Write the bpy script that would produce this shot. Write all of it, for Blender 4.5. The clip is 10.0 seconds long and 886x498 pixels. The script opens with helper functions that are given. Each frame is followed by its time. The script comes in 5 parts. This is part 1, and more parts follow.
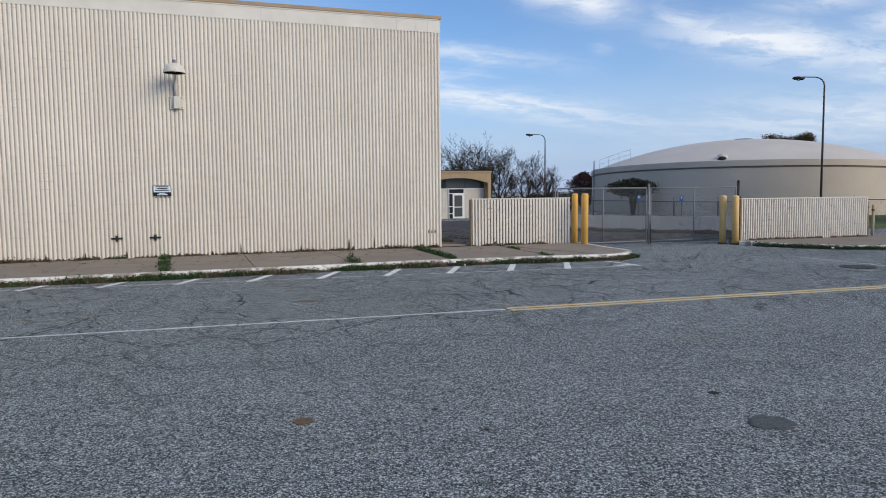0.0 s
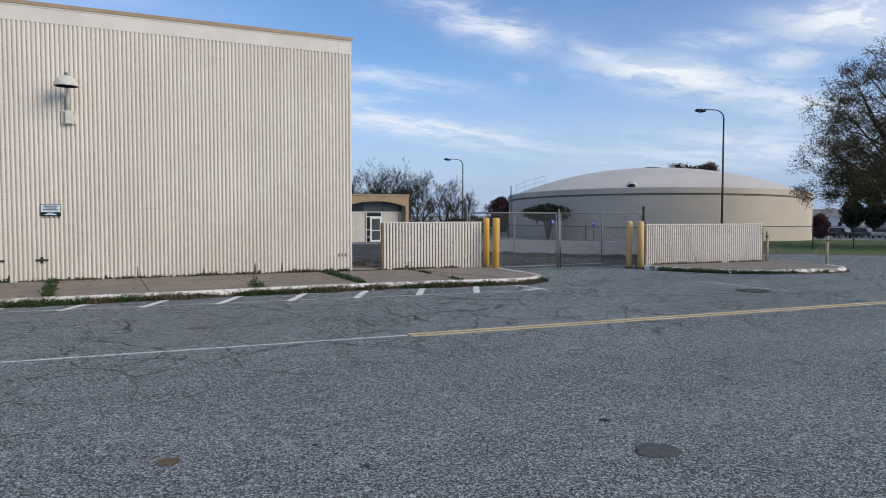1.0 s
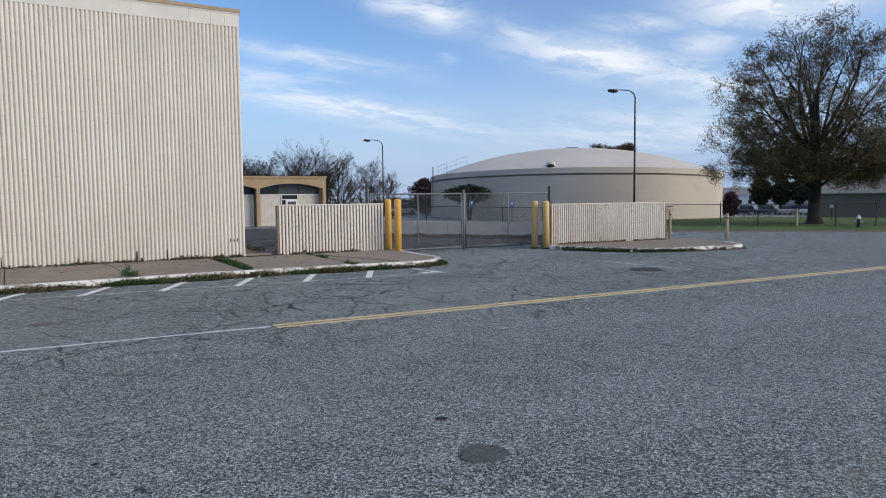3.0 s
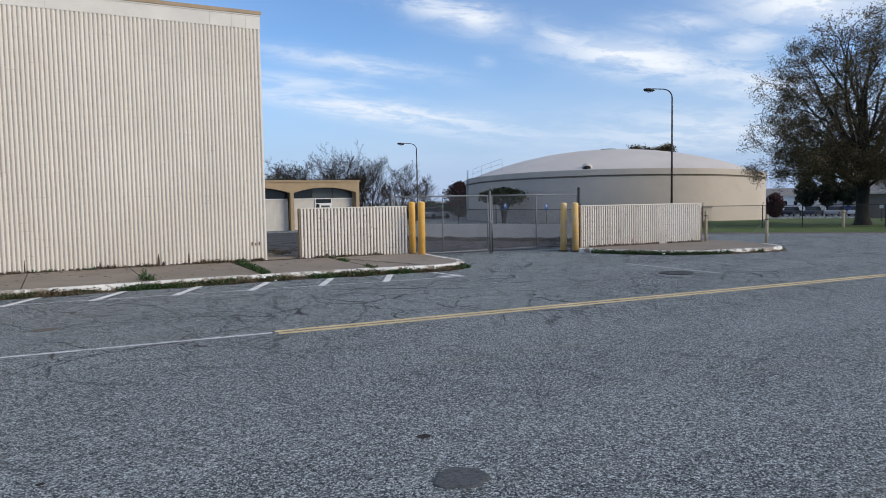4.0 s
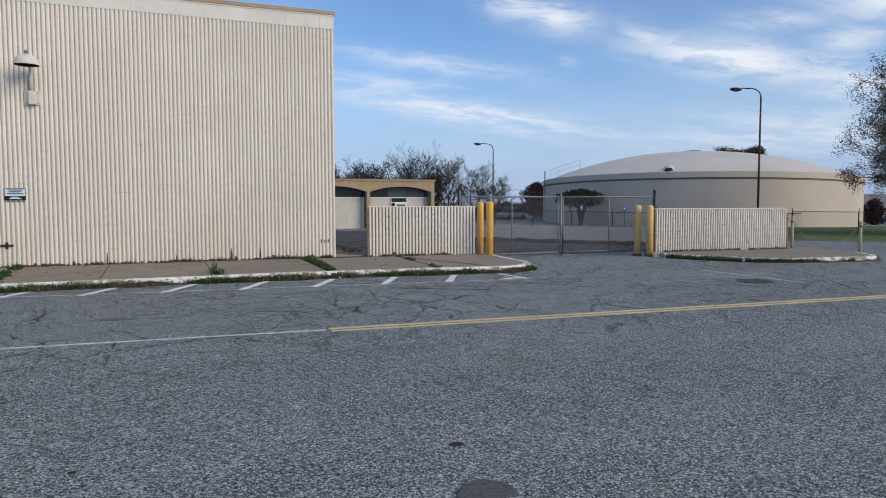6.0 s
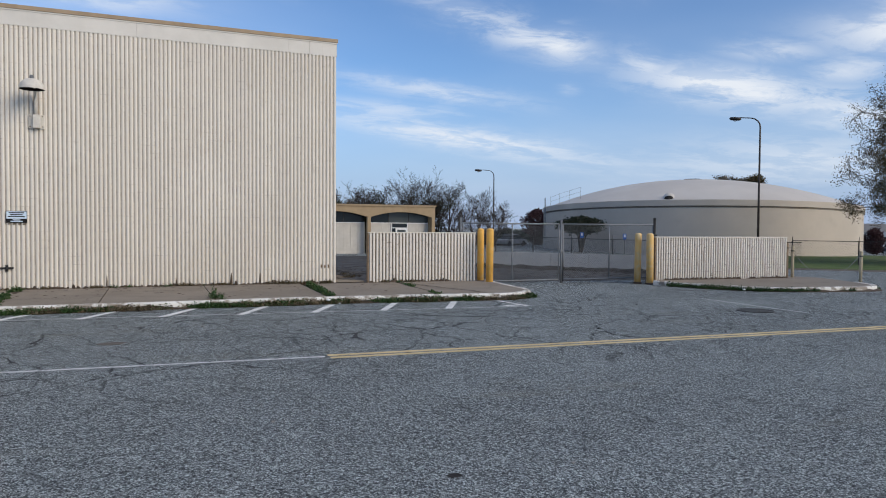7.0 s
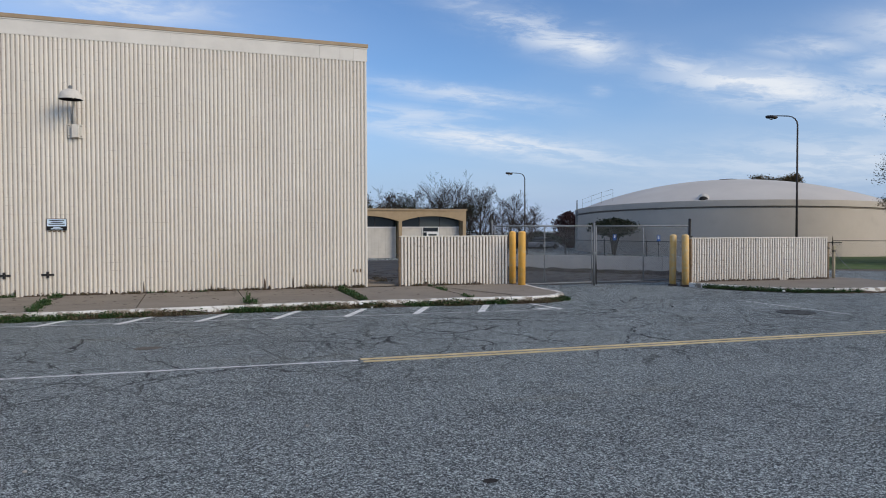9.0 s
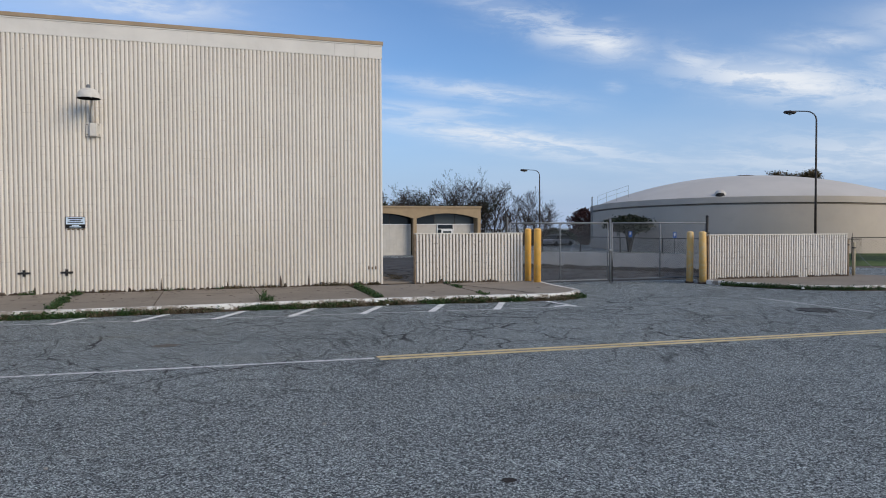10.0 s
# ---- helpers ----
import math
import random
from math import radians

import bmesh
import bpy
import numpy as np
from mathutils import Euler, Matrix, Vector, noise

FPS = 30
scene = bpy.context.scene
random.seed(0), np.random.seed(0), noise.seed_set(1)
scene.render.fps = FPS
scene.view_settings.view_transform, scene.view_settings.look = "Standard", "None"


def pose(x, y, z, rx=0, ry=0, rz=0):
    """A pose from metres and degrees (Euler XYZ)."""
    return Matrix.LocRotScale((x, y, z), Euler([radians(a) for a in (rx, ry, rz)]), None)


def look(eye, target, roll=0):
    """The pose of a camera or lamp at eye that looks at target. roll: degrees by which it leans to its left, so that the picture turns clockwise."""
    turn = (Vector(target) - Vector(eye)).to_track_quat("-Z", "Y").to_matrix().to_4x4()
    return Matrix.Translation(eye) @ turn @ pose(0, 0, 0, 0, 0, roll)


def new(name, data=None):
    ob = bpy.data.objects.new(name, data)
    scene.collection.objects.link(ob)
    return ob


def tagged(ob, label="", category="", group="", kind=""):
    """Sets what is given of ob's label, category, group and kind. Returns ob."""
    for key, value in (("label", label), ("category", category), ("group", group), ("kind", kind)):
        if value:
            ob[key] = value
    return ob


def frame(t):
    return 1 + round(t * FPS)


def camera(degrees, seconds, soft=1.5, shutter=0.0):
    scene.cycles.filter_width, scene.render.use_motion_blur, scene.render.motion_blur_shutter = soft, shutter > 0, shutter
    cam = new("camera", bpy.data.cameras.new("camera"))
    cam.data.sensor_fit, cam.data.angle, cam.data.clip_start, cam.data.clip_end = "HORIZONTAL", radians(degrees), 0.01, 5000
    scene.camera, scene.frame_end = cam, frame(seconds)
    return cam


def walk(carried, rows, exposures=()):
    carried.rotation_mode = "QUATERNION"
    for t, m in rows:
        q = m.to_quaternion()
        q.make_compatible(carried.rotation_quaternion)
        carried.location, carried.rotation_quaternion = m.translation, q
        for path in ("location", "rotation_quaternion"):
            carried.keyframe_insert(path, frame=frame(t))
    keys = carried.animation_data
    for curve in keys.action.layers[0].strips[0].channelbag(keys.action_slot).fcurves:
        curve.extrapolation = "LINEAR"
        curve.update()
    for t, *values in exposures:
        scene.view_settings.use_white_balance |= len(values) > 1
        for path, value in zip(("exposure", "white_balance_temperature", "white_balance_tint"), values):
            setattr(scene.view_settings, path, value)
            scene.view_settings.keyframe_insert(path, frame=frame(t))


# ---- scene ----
cam = camera(64.0, 10.0, soft=1.0)
PATH = [
    (0, (-0.064, -2.962, 1.811), (0.604, -1.083, 1.651), -0.6),
    (0.5, (0.066, -2.895, 1.823), (0.941, -1.101, 1.698), -0.6),
    (1, (0.297, -2.846, 1.803), (1.172, -1.05, 1.708), 0.0),
    (1.5, (0.538, -2.892, 1.785), (1.44, -1.112, 1.641), 1.3),
    (2, (0.753, -2.815, 1.803), (1.724, -1.07, 1.693), 0.6),
    (2.5, (1.066, -2.718, 1.776), (2.079, -0.999, 1.633), -0.8),
    (2.7, (1.185, -2.727, 1.788), (2.238, -1.033, 1.64), -0.4),
    (4, (1.973, -2.52, 1.738), (2.925, -0.766, 1.602), -1.0),
    (4.5, (2.229, -2.457, 1.704), (3.091, -0.657, 1.571), 0.4),
    (5, (2.349, -2.419, 1.719), (3.112, -0.574, 1.597), -0.7),
    (5.5, (2.322, -2.467, 1.716), (3.083, -0.623, 1.566), -0.3),
    (7, (2.326, -2.462, 1.747), (3.082, -0.611, 1.686), 0.4),
    (7.5, (2.34, -2.467, 1.745), (3.168, -0.647, 1.703), 0.5),
    (8, (2.337, -2.435, 1.746), (3.138, -0.603, 1.685), 0.1),
    (8.5, (2.337, -2.423, 1.733), (3.107, -0.578, 1.675), -0.0),
    (9, (2.336, -2.395, 1.729), (3.01, -0.513, 1.679), -0.2),
    (9.5, (2.319, -2.361, 1.733), (2.96, -0.467, 1.673), -0.3),
    (10, (2.322, -2.359, 1.735), (2.958, -0.463, 1.677), -0.3),
]
walk(cam, [(t, look(eye, target, roll)) for t, eye, target, roll in PATH],
     ((0, 0.03), (2.5, 0.06), (4, 0.1), (5.5, 0.02), (7.5, -0.05), (10, -0.08)))

# ---- world, sun, exposure ----
SUN_AZ, SUN_EL = radians(-55.0), radians(27.0)      # from +x, towards the street side
sun_way = Vector((math.cos(SUN_AZ) * math.cos(SUN_EL), math.sin(SUN_AZ) * math.cos(SUN_EL), math.sin(SUN_EL)))
scene.view_settings.exposure = 0.0

world = bpy.data.worlds.new("sky")
scene.world = world
world.use_nodes = True
wn, wl = world.node_tree.nodes, world.node_tree.links
wn.clear()
w_out, w_bg = wn.new("ShaderNodeOutputWorld"), wn.new("ShaderNodeBackground")
w_sky = wn.new("ShaderNodeTexSky")
w_sky.sky_type, w_sky.sun_disc = "NISHITA", False
w_sky.sun_elevation, w_sky.sun_rotation = SUN_EL, math.pi / 2 - SUN_AZ
w_sky.air_density, w_sky.dust_density, w_sky.ozone_density = 1.0, 0.2, 3.0
w_bg.inputs["Strength"].default_value = 0.125
w_geo = wn.new("ShaderNodeTexCoord")
w_sep = wn.new("ShaderNodeSeparateXYZ")
wl.new(w_geo.outputs["Generated"], w_sep.inputs[0])


def w_math(op, a, b=None, clamp=False):
    n = wn.new("ShaderNodeMath")
    n.operation, n.use_clamp = op, clamp
    for i, v in enumerate((a, b)):
        if v is None:
            continue
        if isinstance(v, (int, float)):
            n.inputs[i].default_value = v
        else:
            wl.new(v, n.inputs[i])
    return n.outputs[0]


def w_ramp(v, a, b):
    n = wn.new("ShaderNodeMapRange")
    n.interpolation_type = "SMOOTHSTEP"
    wl.new(v, n.inputs["Value"])
    n.inputs["From Min"].default_value, n.inputs["From Max"].default_value = a, b
    return n.outputs["Result"]


# a high, thin cloud sheet: the direction is laid on a flat layer overhead
w_h = w_math("ADD", w_math("MAXIMUM", w_sep.outputs["Z"], 0.0), 0.13)
w_u, w_v = w_math("DIVIDE", w_sep.outputs["X"], w_h), w_math("DIVIDE", w_sep.outputs["Y"], w_h)
w_comb = wn.new("ShaderNodeCombineXYZ")
wl.new(w_u, w_comb.inputs[0]), wl.new(w_v, w_comb.inputs[1])


def w_noise(scale, detail, rough, rot, stretch, off, warp=0.0):
    m = wn.new("ShaderNodeMapping")
    m.inputs["Rotation"].default_value = (0, 0, rot)
    m.inputs["Scale"].default_value = (stretch[0], stretch[1], 1)
    m.inputs["Location"].default_value = off
    wl.new(w_comb.outputs[0], m.inputs["Vector"])
    n = wn.new("ShaderNodeTexNoise")
    n.inputs["Scale"].default_value, n.inputs["Detail"].default_value = scale, detail
    n.inputs["Roughness"].default_value, n.inputs["Distortion"].default_value = rough, warp
    wl.new(m.outputs[0], n.inputs["Vector"])
    return n.outputs["Fac"]


w_az = w_math("MULTIPLY", w_math("ARCTAN2", w_sep.outputs["Y"], w_sep.outputs["X"]), 180 / math.pi)
w_el = w_math("MULTIPLY", w_math("ARCSINE", w_sep.outputs["Z"]), 180 / math.pi)


def w_bank(az, el, half_az, half_el, tilt):
    """A bank of thin cloud round a bearing and a height, in degrees; tilt: its rise per degree of bearing."""
    da = w_math("SUBTRACT", w_az, az)
    de = w_math("SUBTRACT", w_math("SUBTRACT", w_el, el), w_math("MULTIPLY", da, tilt))
    q = w_math("ADD", w_math("POWER", w_math("DIVIDE", w_math("ABSOLUTE", da), half_az), 2.0), w_math("POWER", w_math("DIVIDE", w_math("ABSOLUTE", de), half_el), 2.0))
    return w_math("POWER", 2.718, w_math("MULTIPLY", q, -1.0))


streak = w_noise(2.0, 9, 0.62, radians(-28), (0.55, 1.25), (3.7, 1.3, 0), 0.8)
puffs = w_noise(4.6, 10, 0.64, radians(12), (0.8, 1.1), (1.2, 5.1, 0), 0.4)
veil = w_ramp(w_noise(0.35, 4, 0.5, 0.4, (1, 1), (8, 2, 0)), 0.3, 0.75)
w_banks = None
for row in ((62.5, 15.4, 7.0, 1.35, 0.33, 0.8), (58.8, 14.4, 2.6, 1.2, 0.2, 0.95), (46, 10.4, 6.6, 1.35, 0.2, 1.0), (52, 12.4, 2.2, 1.1, 0.3, 0.6), (38.5, 8.6, 5, 1.6, 0.25, 0.75), (33.5, 13.3, 5.6, 1.6, 0.05, 1.05), (43, 12.8, 3.4, 0.8, 0.12, 0.5), (38.2, 11.0, 2.6, 0.9, 0.0, 0.75), (66, 7.1, 11, 1.0, 0.17, 0.8), (69, 10.9, 7, 0.75, 0.13, 0.6), (94, 16.2, 6, 1.1, 0.0, 0.65), (57.9, 10.9, 0.8, 0.45, 0.0, 0.4), (40, 5.0, 12, 1.8, 0.0, 0.45), (73, 9.3, 6, 0.7, 0.05, 0.55)):
    b = w_math("MULTIPLY", w_bank(*row[:5]), row[5])
    w_banks = b if w_banks is None else w_math("MAXIMUM", w_banks, b)
w_tex = w_math("ADD", w_math("MULTIPLY", w_ramp(streak, 0.36, 0.64), 0.5), w_math("MULTIPLY", w_ramp(puffs, 0.42, 0.60), 0.65), True)
w_cloud = w_math("MULTIPLY", w_banks, w_math("ADD", w_math("MULTIPLY", w_tex, 0.9), 0.12))
w_open = w_math("MULTIPLY", w_ramp(w_el, 16.0, 24.0), w_math("MAXIMUM", w_ramp(streak, 0.46, 0.74), w_ramp(puffs, 0.50, 0.75)))
w_cloud = w_math("MAXIMUM", w_cloud, w_math("MULTIPLY", w_open, 0.8))
w_cloud = w_math("ADD", w_cloud, w_math("MULTIPLY", veil, 0.22), True)
w_haze = w_ramp(w_el, 13.0, -1.0)
w_tint = wn.new("ShaderNodeMix")
w_tint.data_type, w_tint.blend_type = "RGBA", "MULTIPLY"
w_tint.inputs["Factor"].default_value = 1.0
w_tint.inputs["B"].default_value = (0.82, 0.98, 1.19, 1)
wl.new(w_sky.outputs[0], w_tint.inputs["A"])
w_mix = wn.new("ShaderNodeMix")
w_mix.data_type = "RGBA"
w_mix.inputs["B"].default_value = (6.6, 7.0, 7.6, 1)
w_hmix = wn.new("ShaderNodeMix")
w_hmix.data_type = "RGBA"
w_hmix.inputs["B"].default_value = (2.8, 3.75, 5.8, 1)
wl.new(w_math("MULTIPLY", w_haze, 0.92), w_hmix.inputs["Factor"]), wl.new(w_tint.outputs["Result"], w_hmix.inputs["A"])
wl.new(w_cloud, w_mix.inputs["Factor"]), wl.new(w_hmix.outputs["Result"], w_mix.inputs["A"])
wl.new(w_mix.outputs["Result"], w_bg.inputs["Color"]), wl.new(w_bg.outputs[0], w_out.inputs[0])

sun_data = bpy.data.lights.new("sun", "SUN")
sun_data.energy, sun_data.angle, sun_data.color = 2.4, radians(34), (1.0, 0.87, 0.69)
sun_ob = new("sun", sun_data)
sun_ob.matrix_world = look(sun_way * 50, (0, 0, 0))


# ---- materials ----
def material(name, rough=0.8, metal=0.0):
    m = bpy.data.materials.new(name)
    m.use_nodes = True
    b = m.node_tree.nodes["Principled BSDF"]
    b.inputs["Roughness"].default_value, b.inputs["Metallic"].default_value = rough, metal
    b.inputs["Specular IOR Level"].default_value = 0.35
    return m, b


class Nodes:
    """A short hand for wiring one material."""

    def __init__(self, m):
        self.m, self.t = m, m.node_tree
        self.bsdf = self.t.nodes["Principled BSDF"]
        self.co = self.t.nodes.new("ShaderNodeTexCoord").outputs["Object"]

    def node(self, kind):
        return self.t.nodes.new(kind)

    def link(self, a, b):
        self.t.links.new(a, b)

    def world(self):
        return self.node("ShaderNodeNewGeometry").outputs["Position"]

    def scaled(self, v, s):
        n = self.node("ShaderNodeVectorMath")
        n.operation = "MULTIPLY"
        n.inputs[1].default_value = s
        self.link(v, n.inputs[0])
        return n.outputs[0]

    def turned(self, v, degrees):
        n = self.node("ShaderNodeVectorRotate")
        n.rotation_type = "Z_AXIS"
        n.inputs["Angle"].default_value = radians(degrees)
        self.link(v, n.inputs["Vector"])
        return n.outputs[0]

    def noise(self, scale, detail=4, rough=0.55, v=None, warp=0.0):
        n = self.node("ShaderNodeTexNoise")
        n.inputs["Scale"].default_value, n.inputs["Detail"].default_value = scale, detail
        n.inputs["Roughness"].default_value, n.inputs["Distortion"].default_value = rough, warp
        self.link(v or self.co, n.inputs["Vector"])
        return n.outputs["Fac"]

    def cells(self, scale, feature="F1", v=None, out="Distance"):
        n = self.node("ShaderNodeTexVoronoi")
        n.feature = feature
        n.inputs["Scale"].default_value = scale
        self.link(v or self.co, n.inputs["Vector"])
        return n.outputs[out]

    def ramp(self, v, a, b, lo=0.0, hi=1.0):
        n = self.node("ShaderNodeMapRange")
        n.interpolation_type = "SMOOTHSTEP"
        for k, x in (("From Min", a), ("From Max", b), ("To Min", lo), ("To Max", hi)):
            n.inputs[k].default_value = x
        self.link(v, n.inputs["Value"])
        return n.outputs["Result"]

    def math(self, op, a, b=0.0):
        n = self.node("ShaderNodeMath")
        n.operation = op
        for i, v in enumerate((a, b)):
            if isinstance(v, (int, float)):
                n.inputs[i].default_value = v
            else:
                self.link(v, n.inputs[i])
        return n.outputs[0]

    def mix(self, f, a, b):
        n = self.node("ShaderNodeMix")
        n.data_type = "RGBA"
        for k, v in (("Factor", f), ("A", a), ("B", b)):
            if isinstance(v, (int, float)):
                n.inputs[k].default_value = v
            elif isinstance(v, tuple):
                n.inputs[k].default_value = (*v, 1)
            else:
                self.link(v, n.inputs[k])
        return n.outputs["Result"]

    def random(self):
        return self.node("ShaderNodeObjectInfo").outputs["Random"]

    def island(self):
        return self.node("ShaderNodeNewGeometry").outputs["Random Per Island"]

    def bump(self, h, strength=0.3, dist=0.01):
        n = self.node("ShaderNodeBump")
        n.inputs["Strength"].default_value, n.inputs["Distance"].default_value = strength, dist
        self.link(h, n.inputs["Height"])
        self.link(n.outputs[0], self.bsdf.inputs["Normal"])

    def colour(self, c):
        self.link(c, self.bsdf.inputs["Base Color"])

    def rough(self, r):
        self.link(r, self.bsdf.inputs["Roughness"])


PITCH, COURSE = 0.1016, 0.2032


def painted_block(name, runs, chip, chip_at=0.68, joints=0.38, open_at=0.46):
    m, _ = material(name, 0.75)
    n = Nodes(m)
    p = n.world()
    big = n.ramp(n.noise(0.45, 4, 0.6, p), 0.35, 0.7)
    c = n.mix(big, (0.665, 0.612, 0.525), (0.74, 0.687, 0.597))
    c = n.mix(n.ramp(n.random(), 0, 1, 0.0, 0.35), c, (0.60, 0.56, 0.50))
    run = n.ramp(n.noise(3.2, 5, 0.65, n.scaled(p, (2.4, 2.4, 0.22))), 0.56, 0.76)
    c = n.mix(n.math("MULTIPLY", run, runs), c, (0.43, 0.38, 0.32))
    chips = n.ramp(n.noise(9, 5, 0.7, n.scaled(p, (1, 1, 1.6))), chip_at, chip_at + 0.06)
    c = n.mix(n.math("MULTIPLY", chips, chip), c, (0.25, 0.21, 0.17))
    sp = n.node("ShaderNodeSeparateXYZ")
    n.link(p, sp.inputs[0])
    fr = n.math("FRACT", n.math("DIVIDE", n.math("SUBTRACT", sp.outputs[2], 0.15), COURSE))
    near = n.math("MINIMUM", fr, n.math("SUBTRACT", 1.0, fr))
    joint = n.math("MULTIPLY", n.ramp(near, 0.012, 0.03 + 0.05 * joints, 1.0, 0.0), n.ramp(n.noise(2.6, 7, 0.75, n.scaled(p, (1, 1, 0.8))), open_at, open_at + 0.18))
    c = n.mix(n.math("MULTIPLY", joint, joints), c, (0.30, 0.26, 0.215))
    n.colour(c)
    n.bump(n.math("ADD", n.noise(60, 4, 0.6, p), n.math("MULTIPLY", n.noise(9, 4, 0.6, p), 1.2)), 0.6, 0.008)
    return m


def plain(name, col, rough=0.7, metal=0.0, vary=0.12, scale=4.0, bump=0.0, fine=60.0, dirt=None, dirt_at=(0.55, 0.75), dirt_amount=0.6):
    m, b = material(name, rough, metal)
    n = Nodes(m)
    p = n.world()
    lo, hi = tuple(v * (1 - vary) for v in col), tuple(min(1, v * (1 + vary)) for v in col)
    c = n.mix(n.ramp(n.noise(scale, 5, 0.6, p), 0.3, 0.7), lo, hi)
    if dirt:
        c = n.mix(n.math("MULTIPLY", n.ramp(n.noise(scale * 2.3, 6, 0.65, p), *dirt_at), dirt_amount), c, dirt)
    n.colour(c)
    if bump:
        n.bump(n.noise(fine, 4, 0.6, p), bump, 0.01)
    return m


def asphalt_material():
    m, _ = material("worn_asphalt", 0.85)
    n = Nodes(m)
    p = n.world()
    flat = n.scaled(p, (1, 1, 0.2))
    c = n.mix(n.ramp(n.noise(0.30, 5, 0.62, n.scaled(flat, (0.6, 1.5, 1))), 0.34, 0.66), (0.082, 0.096, 0.096), (0.226, 0.257, 0.255))
    c = n.mix(n.ramp(n.noise(1.7, 4, 0.55, flat), 0.40, 0.70, 0, 0.5), c, (0.260, 0.296, 0.296))
    c = n.mix(n.ramp(n.noise(2.2, 4, 0.55, n.scaled(flat, (0.8, 1.2, 1))), 0.47, 0.70, 0, 0.6), c, (0.078, 0.098, 0.099))
    # long worn bands along the lanes, and pale scuffed places
    lanes = n.noise(0.8, 5, 0.65, n.scaled(n.turned(flat, -4.0), (0.16, 2.1, 1)))
    c = n.mix(n.ramp(lanes, 0.47, 0.66, 0, 0.70), c, (0.062, 0.078, 0.084))
    scuff = n.ramp(n.noise(1.05, 6, 0.72, n.scaled(flat, (1.0, 1.5, 1)), 0.4), 0.57, 0.70)
    c = n.mix(n.math("MULTIPLY", scuff, 0.55), c, (0.33, 0.375, 0.376))

    def grains(scale, light, dark, pale=(0.645, 0.705, 0.70)):
        sep = n.node("ShaderNodeSeparateColor")
        n.link(n.cells(scale, "F1", flat, "Color"), sep.inputs[0])
        q = n.mix(n.ramp(sep.outputs[0], 0.66, 0.84, 0, light), c, pale)
        return n.mix(n.ramp(sep.outputs[1], 0.60, 0.80, 0, dark), q, (0.018, 0.021, 0.024))

    c = grains(150, 0.9, 0.9)
    c = grains(92, 0.95, 0.9)
    c = grains(52, 0.22, 0.40)
    # nets of fine wandering cracks
    wv = n.node("ShaderNodeVectorMath")
    wv.operation = "ADD"
    wnse = n.node("ShaderNodeTexNoise")
    wnse.inputs["Scale"].default_value, wnse.inputs["Detail"].default_value, wnse.inputs["Roughness"].default_value = 1.5, 4, 0.6
    n.link(flat, wnse.inputs["Vector"])
    n.link(n.scaled(wnse.outputs["Color"], (0.6, 0.6, 0.0)), wv.inputs[0])
    n.link(flat, wv.inputs[1])
    net = n.cells(0.62, "DISTANCE_TO_EDGE", n.scaled(wv.outputs[0], (0.7, 1.2, 0)))
    crack = n.math("MULTIPLY", n.ramp(net, 0.002, 0.009, 1.0, 0.0), n.ramp(n.noise(0.35, 3, 0.5, flat), 0.40, 0.52))
    spy = n.node("ShaderNodeSeparateXYZ")
    n.link(p, spy.inputs[0])
    older = n.ramp(spy.outputs[1], 3.2, 7.4, 0.10, 1.0)      # the far lane is older and more cracked
    net2 = n.cells(0.95, "DISTANCE_TO_EDGE", n.scaled(wv.outputs[0], (1.0, 0.8, 0)))
    crack2 = n.math("MULTIPLY", n.ramp(net2, 0.006, 0.014, 1.0, 0.0), n.ramp(n.noise(0.5, 4, 0.6, flat), 0.36, 0.46))
    net3 = n.cells(2.1, "DISTANCE_TO_EDGE", n.scaled(wv.outputs[0], (1.0, 0.7, 0)))
    crack3 = n.math("MULTIPLY", n.ramp(net3, 0.010, 0.023, 1.0, 0.0), n.ramp(n.noise(0.45, 4, 0.6, n.scaled(flat, (0.7, 1, 1))), 0.44, 0.54))
    crack2 = n.math("MULTIPLY", n.math("MAXIMUM", crack2, n.math("MULTIPLY", crack3, 0.75)), older)
    crack = n.math("MAXIMUM", n.math("MULTIPLY", crack, 0.5), crack2)
    c = n.mix(n.math("MULTIPLY", crack, 0.9), c, (0.022, 0.023, 0.025))
    silt = n.ramp(n.noise(0.45, 5, 0.6, n.scaled(flat, (0.5, 1.7, 1))), 0.56, 0.74)
    c = n.mix(n.math("MULTIPLY", silt, 0.34), c, (0.215, 0.205, 0.155))
    n.colour(c)
    h = n.math("SUBTRACT", n.math("MULTIPLY", n.cells(95, "F1", flat), -1.0), n.math("MULTIPLY", crack, 1.5))
    n.bump(h, 0.9, 0.016)
    return m


def worn_paint(name, col, wear):
    m, _ = material(name, 0.75)
    n = Nodes(m)
    p = n.world()
    keep = n.ramp(n.noise(11, 7, 0.72, p), wear, wear + 0.07)
    flat = n.cells(70, "F1", p, "Color")
    sep = n.node("ShaderNodeSeparateColor")
    n.link(flat, sep.inputs[0])
    base = n.mix(n.ramp(sep.outputs[0], 0.3, 1.0), (0.09, 0.095, 0.105), (0.32, 0.33, 0.34))
    pc = n.mix(n.ramp(n.noise(2.2, 4, 0.6, p), 0.35, 0.7), tuple(v * 0.78 for v in col), col)
    n.colour(n.mix(keep, base, pc))
    n.bump(n.cells(75, "F1", p), 0.3, 0.006)
    return m


